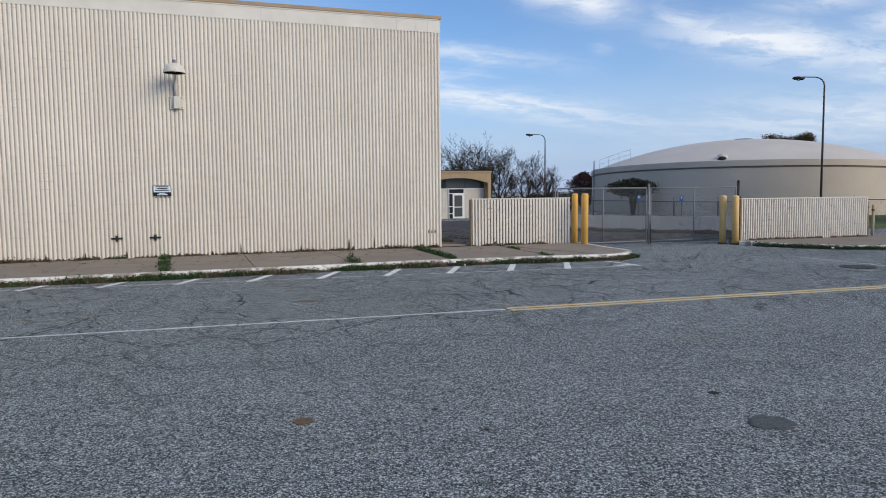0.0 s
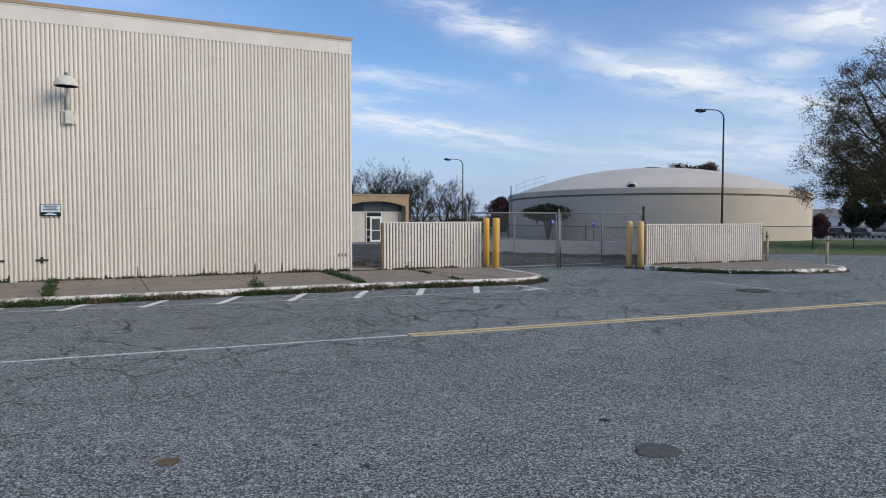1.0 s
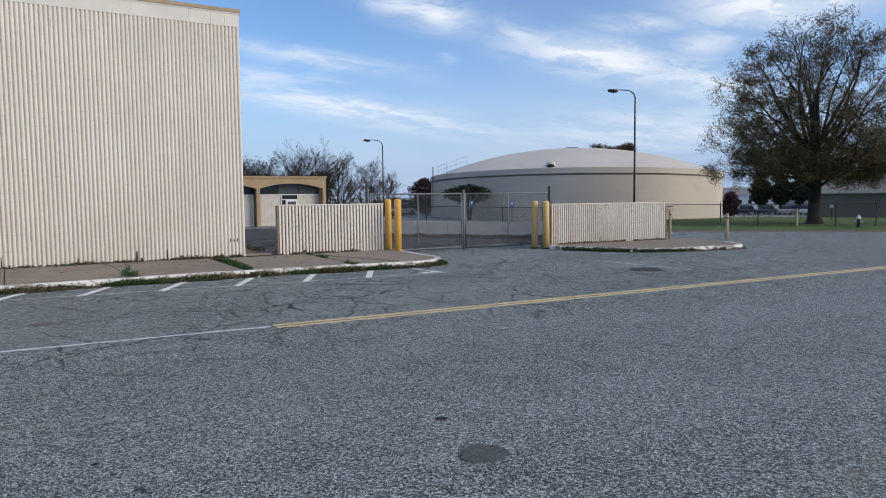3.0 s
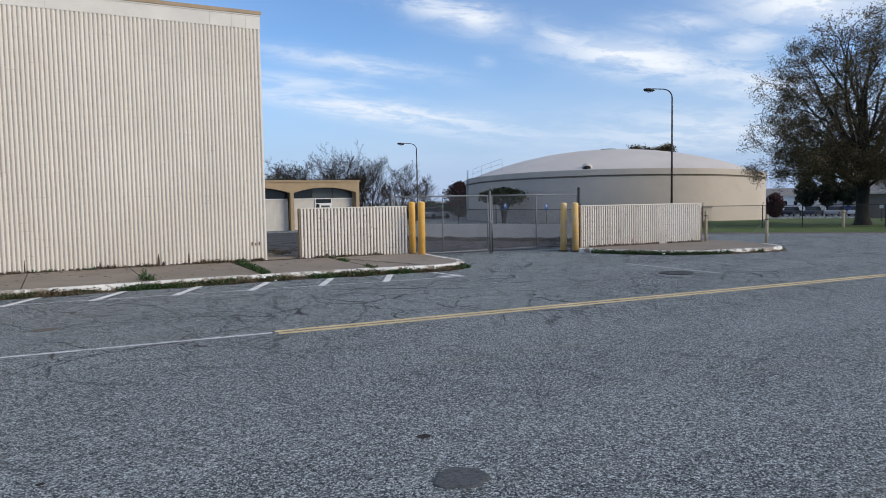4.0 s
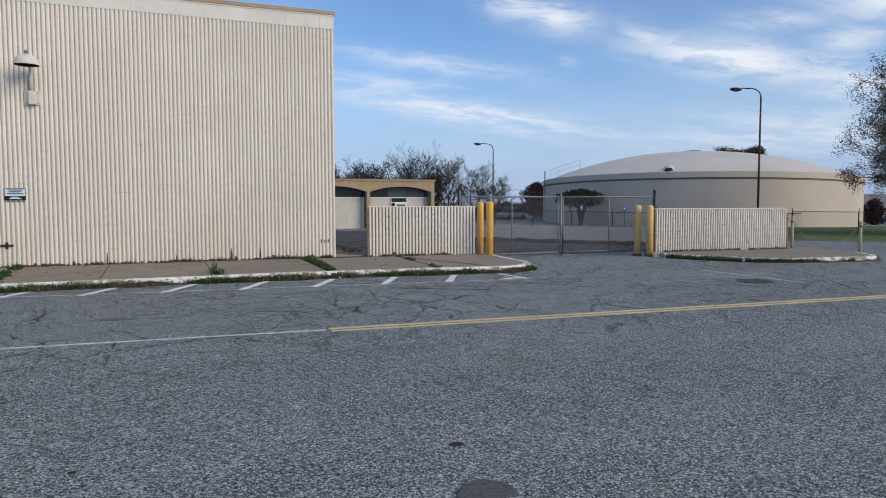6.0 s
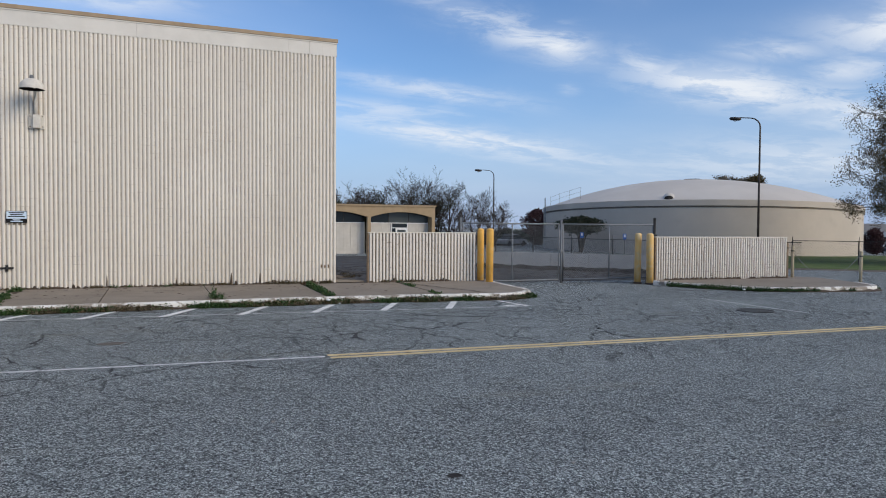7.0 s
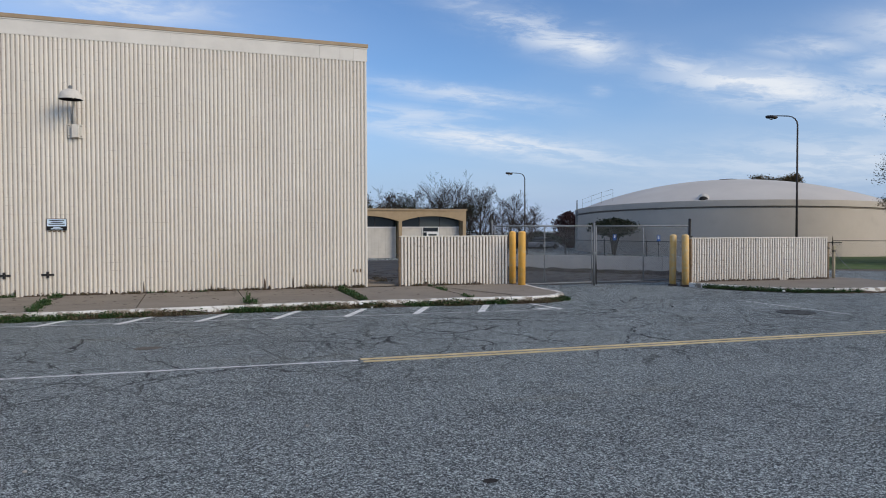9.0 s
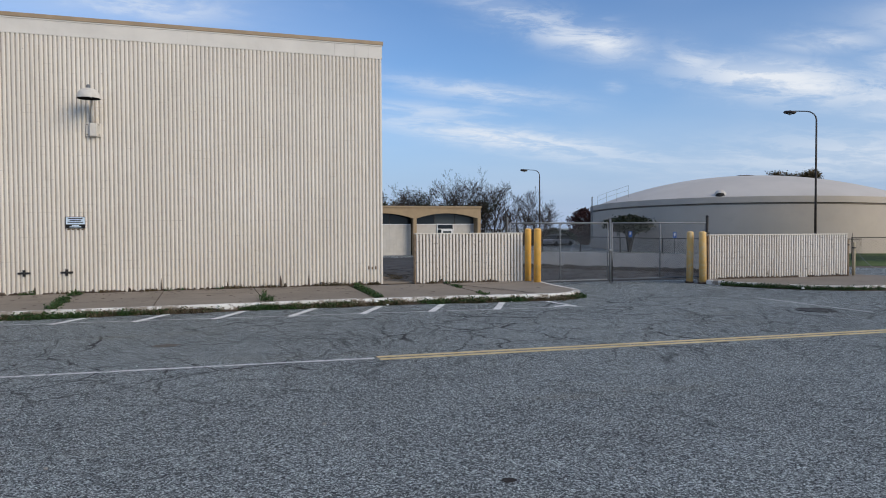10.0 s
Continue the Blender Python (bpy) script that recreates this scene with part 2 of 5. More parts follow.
def concrete_material(name, a, b, grime):
    m, _ = material(name, 0.88)
    n = Nodes(m)
    p = n.world()
    c = n.mix(n.ramp(n.noise(0.8, 5, 0.62, p), 0.3, 0.7), a, b)
    c = n.mix(n.ramp(n.random(), 0, 1, 0, 0.35), c, tuple(v * 0.8 for v in a))
    c = n.mix(n.ramp(n.noise(40, 3, 0.6, p), 0.5, 0.8, 0, 0.35), c, tuple(v * 1.25 for v in b))
    c = n.mix(n.math("MULTIPLY", n.ramp(n.noise(2.7, 6, 0.68, p), 0.55, 0.75), 0.6), c, grime)
    n.colour(c)
    n.bump(n.noise(55, 5, 0.65, p), 0.4, 0.008)
    return m


def kerb_paint():
    m, _ = material("flaking_white_kerb_paint", 0.8)
    n = Nodes(m)
    p = n.world()
    keep = n.ramp(n.noise(3.6, 7, 0.68, p), 0.44, 0.52)
    c = n.mix(n.ramp(n.noise(1.3, 4, 0.6, p), 0.3, 0.7), (0.62, 0.60, 0.56), (0.80, 0.78, 0.73))
    n.colour(n.mix(keep, (0.30, 0.26, 0.215), c))
    n.bump(n.noise(50, 5, 0.6, p), 0.4, 0.008)
    return m


def leaf_material(name, a, b, c3):
    m, bs = material(name, 0.6)
    n = Nodes(m)
    r = n.island()
    c = n.mix(n.ramp(r, 0.0, 0.6), a, b)
    c = n.mix(n.ramp(r, 0.7, 1.0), c, c3)
    n.colour(c)
    return m


def grass_material():
    m, _ = material("winter_lawn", 0.9)
    n = Nodes(m)
    p = n.world()
    c = n.mix(n.ramp(n.noise(0.25, 5, 0.6, n.scaled(p, (1, 1, 0))), 0.35, 0.65), (0.05, 0.095, 0.018), (0.105, 0.145, 0.036))
    c = n.mix(n.ramp(n.noise(1.1, 5, 0.65, p), 0.52, 0.72, 0, 0.7), c, (0.22, 0.20, 0.08))
    c = n.mix(n.ramp(n.noise(14, 4, 0.7, p), 0.4, 0.7, 0, 0.5), c, (0.045, 0.085, 0.015))
    n.colour(c)
    n.bump(n.noise(25, 5, 0.7, p), 0.7, 0.04)
    return m


def bark_material(name, a, b):
    m, _ = material(name, 0.9)
    n = Nodes(m)
    p = n.world()
    n.colour(n.mix(n.ramp(n.noise(7, 6, 0.7, n.scaled(p, (1, 1, 0.25))), 0.3, 0.7), a, b))
    n.bump(n.noise(12, 5, 0.7, n.scaled(p, (1, 1, 0.25))), 0.7, 0.03)
    return m


def glass_material(name, col):
    m, b = material(name, 0.08)
    b.inputs["Base Color"].default_value = (*col, 1)
    b.inputs["Specular IOR Level"].default_value = 0.3
    return m


M_BLOCK = painted_block("cream_painted_block", 0.42, 0.75, 0.67, 0.5, 0.49)
M_BLOCK_LOW = painted_block("stained_painted_block", 0.8, 0.95, 0.60, 0.62, 0.45)
# Base colour carries the shade between the ribs; the noise adds grime.
M_GROOVE = plain("shaded_grimy_groove", (0.43, 0.385, 0.325), 0.9, vary=0.15, scale=5, bump=0.3, dirt=(0.26, 0.22, 0.18), dirt_at=(0.5, 0.75))
# Dark brown base with darker brown mottling for the low walls' grooves.
M_GROOVE_LOW = plain("dark_brown_groove", (0.19, 0.155, 0.125), 0.9, vary=0.25, scale=5, bump=0.3, dirt=(0.10, 0.08, 0.065), dirt_at=(0.45, 0.7))
M_BAND = plain("cream_smooth_band", (0.70, 0.66, 0.59), 0.75, vary=0.06, scale=1.2, bump=0.15, dirt=(0.45, 0.40, 0.33), dirt_at=(0.6, 0.85), dirt_amount=0.4)
M_COPING = plain("tan_coping", (0.36, 0.265, 0.165), 0.55, vary=0.1, scale=2.5)
M_ROOF = plain("grey_roof_felt", (0.22, 0.21, 0.2), 0.9, bump=0.2)
M_ASPHALT = asphalt_material()
M_WHITE = worn_paint("worn_white_paint", (0.86, 0.86, 0.84), 0.33)
M_THIN = worn_paint("faded_white_paint", (0.72, 0.73, 0.73), 0.40)
M_YELLOW = worn_paint("worn_yellow_paint", (0.74, 0.58, 0.31), 0.33)
M_SLAB = concrete_material("brown_grey_pavement", (0.225, 0.190, 0.152), (0.285, 0.243, 0.196), (0.11, 0.087, 0.063))
M_KERB = kerb_paint()
M_CONC = concrete_material("grey_concrete", (0.40, 0.40, 0.395), (0.52, 0.515, 0.50), (0.2, 0.19, 0.17))
M_SOIL = plain("dark_soil", (0.075, 0.055, 0.04), 0.95, vary=0.4, scale=9, bump=0.6, fine=40)
M_DARKLITTER = plain("black_leaf_litter", (0.03, 0.026, 0.023), 0.95, vary=0.4, scale=6, bump=0.8, fine=25)
M_DIRT = plain("tan_dirt", (0.20, 0.15, 0.10), 0.95, vary=0.3, scale=5, bump=0.6, fine=30, dirt=(0.08, 0.06, 0.045))
M_STAIN_SHADE = plain("brown_stain_and_kerb_shade", (0.13, 0.115, 0.10), 0.9, vary=0.35, scale=30, bump=0.6, fine=80)
M_OLDYARD = plain("old_dark_yard_asphalt", (0.050, 0.049, 0.049), 0.9, vary=0.4, scale=0.9, bump=0.6, fine=70, dirt=(0.085, 0.062, 0.042), dirt_at=(0.48, 0.66), dirt_amount=0.8)
M_BOLLARD_PALE = plain("pale_faded_yellow_paint", (0.74, 0.47, 0.16), 0.5, vary=0.1, scale=3, bump=0.08, dirt=(0.64, 0.52, 0.33), dirt_at=(0.42, 0.7), dirt_amount=0.8)
M_PATCH = plain("dark_patch_asphalt", (0.085, 0.09, 0.092), 0.85, vary=0.35, scale=45, bump=0.8, fine=90)
M_RUST = plain("rusty_brown_iron", (0.13, 0.085, 0.05), 0.8, vary=0.3, scale=30, bump=0.3)
M_IRON = plain("dark_cast_iron", (0.045, 0.043, 0.042), 0.6, 0.6, vary=0.3, scale=25, bump=0.3)
M_BOLLARD = plain("faded_yellow_paint", (0.78, 0.43, 0.09), 0.5, vary=0.1, scale=3, bump=0.08, dirt=(0.62, 0.47, 0.24), dirt_at=(0.5, 0.75), dirt_amount=0.7)
M_GALV = plain("galvanised_steel", (0.20, 0.21, 0.22), 0.65, 0.3, vary=0.15, scale=12)
M_WIRE = plain("dull_fence_wire", (0.19, 0.20, 0.21), 0.6, 0.5, vary=0.15, scale=12)
M_DARK = plain("dark_painted_steel", (0.03, 0.028, 0.026), 0.55, 0.2, vary=0.2, scale=8)
M_POLE = plain("dark_bronze_pole", (0.055, 0.045, 0.04), 0.5, 0.3, vary=0.2, scale=3)
M_WOOD = plain("weathered_wood", (0.24, 0.175, 0.115), 0.85, vary=0.3, scale=14, bump=0.4)
M_PALEWOOD = plain("pale_weathered_post", (0.42, 0.35, 0.24), 0.85, vary=0.2, scale=14, bump=0.3)
M_CREAM_METAL = plain("cream_painted_metal", (0.64, 0.60, 0.53), 0.55, vary=0.08, scale=8, dirt=(0.40, 0.33, 0.25), dirt_at=(0.6, 0.8))
M_BLACK = plain("black_hole", (0.02, 0.018, 0.016), 0.8, vary=0.2)
M_TANK = plain("buff_tank_render", (0.54, 0.475, 0.405), 0.85, vary=0.05, scale=0.25, bump=0.1, dirt=(0.44, 0.385, 0.33), dirt_at=(0.5, 0.8), dirt_amount=0.5)
M_DOME = plain("pale_dome_coating", (0.58, 0.54, 0.49), 0.8, vary=0.05, scale=0.2, bump=0.1)
M_TANKBAND = plain("dark_tank_joint", (0.20, 0.17, 0.14), 0.8, vary=0.1)
M_STUCCO = plain("tan_stucco", (0.36, 0.265, 0.16), 0.85, vary=0.08, scale=2, bump=0.2)
M_PANEL = plain("pale_panel", (0.54, 0.508, 0.455), 0.7, vary=0.06, scale=2)
M_TRIM = plain("white_trim", (0.75, 0.75, 0.74), 0.5, vary=0.05)
M_GLASS = glass_material("dark_window_glass", (0.02, 0.026, 0.03))
# Base colour is lifted to paint a grey-green reflection into the panes.
M_GLASS2 = glass_material("pale_reflection_glass", (0.075, 0.088, 0.088))
M_GRASS = grass_material()
M_WEED = leaf_material("weed_leaf", (0.014, 0.042, 0.009), (0.032, 0.078, 0.016), (0.07, 0.08, 0.025))
M_DRYWEED = leaf_material("dry_weed", (0.075, 0.055, 0.03), (0.12, 0.088, 0.048), (0.05, 0.06, 0.02))
M_OAKLEAF = leaf_material("oak_leaf", (0.042, 0.040, 0.014), (0.088, 0.062, 0.024), (0.15, 0.088, 0.034))
M_DARKLEAF = leaf_material("dark_leaf", (0.012, 0.02, 0.01), (0.025, 0.035, 0.014), (0.04, 0.03, 0.015))
M_REDLEAF = leaf_material("red_leaf", (0.036, 0.012, 0.013), (0.06, 0.018, 0.018), (0.03, 0.016, 0.015))
M_BARK = bark_material("dark_bark", (0.016, 0.014, 0.012), (0.040, 0.034, 0.028))
M_TWIG = bark_material("grey_twig", (0.022, 0.018, 0.017), (0.052, 0.042, 0.038))
M_SIGN = plain("pale_blue_sign", (0.62, 0.74, 0.84), 0.45, vary=0.06, scale=10)
M_SIGNBLACK = plain("black_sign_band", (0.010, 0.010, 0.011), 0.85, vary=0.1)
M_BLUE = plain("blue_sign", (0.03, 0.13, 0.45), 0.5, vary=0.1)
M_RUBBER = plain("black_rubber", (0.02, 0.02, 0.02), 0.8, vary=0.1)
M_LENS = glass_material("lamp_lens", (0.55, 0.57, 0.60))
M_STONE = plain("grey_stone", (0.30, 0.29, 0.27), 0.9, vary=0.3, scale=40, bump=0.3)
M_LITTER = plain("white_litter", (0.75, 0.75, 0.73), 0.7, vary=0.05)


# ---- mesh helpers ----
def mesh_from(bm, name, smooth=False):
    me = bpy.data.meshes.new(name)
    bmesh.ops.recalc_face_normals(bm, faces=bm.faces)
    bm.to_mesh(me)
    bm.free()
    if smooth:
        for f in me.polygons:
            f.use_smooth = True
    return me


def part(name, bm, mat=None, parent=None, label="", smooth=False, at=None):
    me = mesh_from(bm, name, smooth) if isinstance(bm, bmesh.types.BMesh) else bm
    if mat and not me.materials:
        me.materials.append(mat)
    ob = new(name, me)
    if parent:
        ob.parent = parent
    if at is not None:
        ob.matrix_basis = at
    if label:
        ob["label"] = label
    return ob


def pydata(name, verts, faces, mat):
    me = bpy.data.meshes.new(name)
    me.from_pydata([tuple(v) for v in verts], [], [tuple(f) for f in faces])
    me.materials.append(mat)
    me.update()
    return me


def thing(name, m, label, category, group="", kind=""):
    ob = new(name)
    ob.empty_display_size = 0.2
    ob.matrix_basis = m
    return tagged(ob, label, category, group, kind)


def add_box(bm, x0, x1, y0, y1, z0, z1, bevel=0.0):
    r = bmesh.ops.create_cube(bm, size=1)
    vs = r["verts"]
    for v in vs:
        v.co = ((x0 + x1) / 2 + v.co.x * (x1 - x0), (y0 + y1) / 2 + v.co.y * (y1 - y0), (z0 + z1) / 2 + v.co.z * (z1 - z0))
    if bevel:
        es = list({e for v in vs for e in v.link_edges})
        bmesh.ops.bevel(bm, geom=es, offset=bevel, segments=2, affect="EDGES", profile=0.5)
    return bm


def box(x0, x1, y0, y1, z0, z1, bevel=0.0):
    return add_box(bmesh.new(), x0, x1, y0, y1, z0, z1, bevel)


def add_tube(bm, pts, radii, sides=8, cap=True):
    pts = [Vector(p) for p in pts]
    if isinstance(radii, (int, float)):
        radii = [radii] * len(pts)
    rings = []
    for i, p in enumerate(pts):
        d = (pts[min(i + 1, len(pts) - 1)] - pts[max(i - 1, 0)]).normalized()
        a = d.cross(Vector((0, 0, 1))) if abs(d.z) < 0.95 else d.cross(Vector((1, 0, 0)))
        a.normalize()
        b = d.cross(a)
        rings.append([bm.verts.new(p + (a * math.cos(k * math.tau / sides) + b * math.sin(k * math.tau / sides)) * radii[i]) for k in range(sides)])
    for r0, r1 in zip(rings, rings[1:]):
        for k in range(sides):
            bm.faces.new((r0[k], r0[(k + 1) % sides], r1[(k + 1) % sides], r1[k]))
    if cap:
        bm.faces.new(rings[0]), bm.faces.new(rings[-1][::-1])
    return bm


def tube(pts, radii, sides=8):
    return add_tube(bmesh.new(), pts, radii, sides)


def add_lathe(bm, prof, sides=24, centre=(0, 0, 0), start=0.0, sweep=math.tau):
    """prof: rows of radius and height."""
    full = abs(sweep - math.tau) < 1e-6
    cols = []
    for k in range(sides if full else sides + 1):
        a = start + sweep * k / sides
        cols.append([bm.verts.new((centre[0] + r * math.cos(a), centre[1] + r * math.sin(a), centre[2] + z)) for r, z in prof])
    for k in range(sides):
        c0, c1 = cols[k], cols[(k + 1) % len(cols)]
        for i in range(len(prof) - 1):
            bm.faces.new((c0[i], c1[i], c1[i + 1], c0[i + 1]))
    bmesh.ops.remove_doubles(bm, verts=bm.verts, dist=1e-5)
    return bm


def lathe(prof, sides=24):
    return add_lathe(bmesh.new(), prof, sides)


def prism(outline, z0, z1, top=None, skirt=True):
    """An upright prism on an outline of x, y pairs."""
    bm = bmesh.new()
    a = [bm.verts.new((x, y, z0)) for x, y in outline]
    b = [bm.verts.new((x, y, z1)) for x, y in outline]
    bm.faces.new(b)
    bm.faces.new(a[::-1])
    for i in range(len(a)):
        j = (i + 1) % len(a)
        bm.faces.new((a[i], a[j], b[j], b[i]))
    return bm


EYE_X, EYE_Y = 2.3, -2.4


def ss(a, b, x):
    t = min(1.0, max(0.0, (x - a) / (b - a)))
    return t * t * (3 - 2 * t)


def gz(x, y):
    """The ground's height: level street, falling gently to the far lots."""
    d = math.hypot(x - EYE_X, y - EYE_Y)
    az = math.degrees(math.atan2(y - EYE_Y, x - EYE_X))
    side = 1.0 - 0.42 * ss(50, 66, az)
    if az < -20 or az > 150:
        side = 0.6
    lot = 0.8 * ss(67, 118, d) * (1 - ss(40, 50, az)) if az > -20 else 0.0
    return -0.78 * side * ss(18, 64, d) - lot


# ---- ground ----
def ground_sheet():
    bm = bmesh.new()
    rad = [0, 3, 8, 14, 18, 21, 24, 27, 30, 33, 36, 40, 44, 48, 52, 56, 60, 65, 75, 85, 95, 106, 118, 130, 220, 450, 1000, 2500]
    rings = []
    for r in rad[1:]:
        rings.append([bm.verts.new((EYE_X + r * math.cos(k * math.tau / 120), EYE_Y + r * math.sin(k * math.tau / 120), gz(EYE_X + r * math.cos(k * math.tau / 120), EYE_Y + r * math.sin(k * math.tau / 120)))) for k in range(120)])
    c = bm.verts.new((EYE_X, EYE_Y, 0))
    for k in range(120):
        bm.faces.new((c, rings[0][k], rings[0][(k + 1) % 120]))
        for a, b in zip(rings, rings[1:]):
            bm.faces.new((a[k], b[k], b[(k + 1) % 120], a[(k + 1) % 120]))
    return bm


tagged(part("ground", ground_sheet(), M_ASPHALT, smooth=True), "grey cracked asphalt street and yard with pale worn aggregate", "ground", kind="structure")


def strip_on_ground(a, b, w, lift=0.004, steps=1):
    """A painted stripe from a to b on the asphalt."""
    a, b = Vector((*a, 0)), Vector((*b, 0))
    side = (b - a).normalized().cross(Vector((0, 0, 1))) * w / 2
    bm = bmesh.new()
    rows = []
    for i in range(steps + 1):
        p = a.lerp(b, i / steps)
        rows.append([bm.verts.new((*(p + s).xy, gz(*(p + s).xy) + lift)) for s in (-side, side)])
    for r0, r1 in zip(rows, rows[1:]):
        bm.faces.new((r0[0], r1[0], r1[1], r0[1]))
    return bm


def line_mark(name, a, b, w, mat, label, steps=1):
    return tagged(part(name, strip_on_ground(a, b, w, steps=steps), mat), label, "road marking", kind="structure")


line_mark("edge_line", (-16, 8.36), (4.45, 6.90), 0.085, M_THIN, "thin worn white line painted along the asphalt street", 20)
for off in (-0.092, 0.092):
    line_mark("centre_line", (4.50, 6.88 + off), (60, 3.6 + off), 0.12, M_YELLOW, "faded yellow stripe of a double centre line", 60)
line_mark("bay_line", (-8.5, 13.20), (10.1, 11.43), 0.055, M_THIN, "thin faded white line in front of the parking hatch", 12)
for i in range(14):
    x = 8.18 - 1.43 * i
    y = 11.54 + (8.18 - x) * 0.0855
    line_mark("hatch_mark", (x, y), (x + 0.70, y + 1.32), 0.15, M_WHITE, "short worn white slanted hatch stripe on the asphalt")
line_mark("hatch_mark", (9.95, 12.72), (10.08, 11.50), 0.10, M_WHITE, "short worn white end stripe of the parking hatch")
line_mark("hatch_mark", (9.58, 11.64), (10.0, 11.74), 0.16, M_WHITE, "short worn white stub at the end of the hatch")
line_mark("lane_line", (15.08, 11.55), (15.05, 8.4), 0.07, M_THIN, "thin faded white line across the asphalt", 3)


def blob(r, z, n=28, rough=0.08, seed=1, ky=1.0):
    rnd = random.Random(seed)
    out = []
    for k in range(n):
        a = k * math.tau / n
        q = r * (1 + rough * (rnd.random() - 0.5) * 2)
        out.append((q * math.cos(a), ky * q * math.sin(a)))
    return out


def dome_patch(name, x, y, r, h, mat, label, cat, seed, ky=1.0):
    bm = bmesh.new()
    out = blob(r, 0, 30, 0.11, seed, ky)
    prev = [bm.verts.new((x + a, y + b, 0.001)) for a, b in out]
    for s, z in ((0.97, h * 0.7), (0.86, h), (0.45, h * 0.9)):
        cur = [bm.verts.new((x + a * s, y + b * s, z)) for a, b in out]
        for k in range(len(out)):
            bm.faces.new((prev[k], prev[(k + 1) % len(out)], cur[(k + 1) % len(out)], cur[k]))
        prev = cur
    bm.faces.new(prev)
    tagged(part(name, bm, mat), label, cat, kind="structure")


dome_patch("asphalt_patch", 4.12, 1.25, 0.19, 0.014, M_PATCH, "small round dark patch of newer asphalt in the street", "patch", 4, 0.85)
dome_patch("iron_cap", 0.72, 2.62, 0.085, 0.008, M_RUST, "small rusty brown iron cap set in the asphalt", "cap", 5)
dome_patch("tar_spot", 4.28, 2.08, 0.055, 0.004, M_DARKLITTER, "small black tar spot on the asphalt", "stain", 8, 0.8)
dome_patch("tar_spot", 1.80, 2.53, 0.03, 0.004, M_DARKLITTER, "tiny black tar spot on the asphalt", "stain", 9, 0.8)
dome_patch("stain_patch", 1.74, 9.0, 0.20, 0.006, M_STAIN_SHADE, "flat brownish patch on the grey asphalt", "patch", 6, 0.7)


def manhole(x, y, r):
    t = thing("manhole_cover", pose(x, y, 0.002), "dark round cast iron manhole cover set in the asphalt", "manhole cover")
    part("rim", lathe([(r * 1.12, 0.0), (r * 1.12, 0.012), (r * 1.02, 0.012), (r * 1.02, 0.0)], 36), M_IRON, t)
    bm = lathe([(r, 0.0), (r, 0.006), (0.0001, 0.008)], 36)
    for i in range(-3, 4):
        for j in range(-3, 4):
            if math.hypot(i, j) < 3.3:
                add_box(bm, i * r * 0.25 - 0.03, i * r * 0.25 + 0.03, j * r * 0.25 - 0.03, j * r * 0.25 + 0.03, 0.006, 0.013)
    part("lid", bm, M_PATCH, t)


manhole(14.28, 9.05, 0.34)


# ---- the ribbed building ----


def rib_mesh(name, height, mat, deep=0.034, half=0.40, face=0.28):
    """One flat-faced rib of fluted block with worn corners, standing on z = 0, its back at y = 0 and its face towards -y."""
    b, f, e = PITCH * half, PITCH * face, PITCH * 0.045
    prof = [(-b, 0.0), (-f - e * 0.6, -deep * 0.80), (-f + e * 0.2, -deep * 0.95), (-f + e * 1.6, -deep), (f - e * 1.6, -deep), (f - e * 0.2, -deep * 0.95), (f + e * 0.6, -deep * 0.80), (b, 0.0)]
    n = len(prof)
    verts = [(px, py, 0.0) for px, py in prof] + [(px, py, height) for px, py in prof]
    faces = [(k, k + 1, n + k + 1, n + k) for k in range(n - 1)] + [tuple(range(n, 2 * n))]
    me = pydata(name, verts, faces, mat)
    for q in me.polygons[:n - 1]:
        q.use_smooth = True
    return me


FX0, FX1, FY, FTOP, RIBTOP = -14.0, 7.15, 17.42, 7.03, 6.54
hall = thing("ribbed_building", pose(0, 0, 0), "large cream building of vertically ribbed block with tan roof edge", "building")
# Wall face behind the ribs, coloured darker for the grooves' shade.
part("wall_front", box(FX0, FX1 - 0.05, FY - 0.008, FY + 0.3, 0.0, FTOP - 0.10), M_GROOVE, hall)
part("wall_side", box(FX1 - 0.30, FX1 - 0.035, FY + 0.301, 31.0, 0.0, FTOP - 0.10), M_BLOCK, hall)
part("wall_back", box(FX0, FX1 - 0.301, 30.7, 31.0, 0.0, FTOP - 0.10), M_BLOCK, hall)
part("wall_far_side", box(FX0, FX0 + 0.3, FY + 0.301, 30.699, 0.0, FTOP - 0.10), M_BLOCK, hall)
part("roof", box(FX0 + 0.3, FX1 - 0.30, FY + 0.301, 30.699, FTOP - 0.6, FTOP - 0.4), M_ROOF, hall)
ends = [FX1 - 0.002, FX1 - 0.40, FX1 - 0.78, FX1 - 1.35, FX1 - 5.2, FX1 - 10.5, FX1 - 15.6, FX0]
for a, b in zip(ends, ends[1:]):
    part("smooth_band", add_box(bmesh.new(), b + 0.004, a, FY - 0.037, FY - 0.001, RIBTOP, FTOP - 0.10), M_BAND, hall, "smooth cream band above the ribs")
part("coping", box(FX0, FX1 + 0.03, FY - 0.07, FY + 0.33, FTOP - 0.099, FTOP, 0.006), M_COPING, hall, "tan metal roof edge")
part("coping", box(FX1 - 0.33, FX1 + 0.03, FY + 0.331, 31.0, FTOP - 0.099, FTOP, 0.006), M_COPING, hall, "tan metal roof edge")
part("drip_edge", box(FX0, FX1 + 0.012, FY - 0.052, FY - 0.002, FTOP - 0.135, FTOP - 0.1), M_BAND, hall)
RIB_HALL = rib_mesh("rib", RIBTOP - 0.15, M_BLOCK, 0.029, 0.37, 0.20)
count = int((FX1 - FX0) / PITCH)
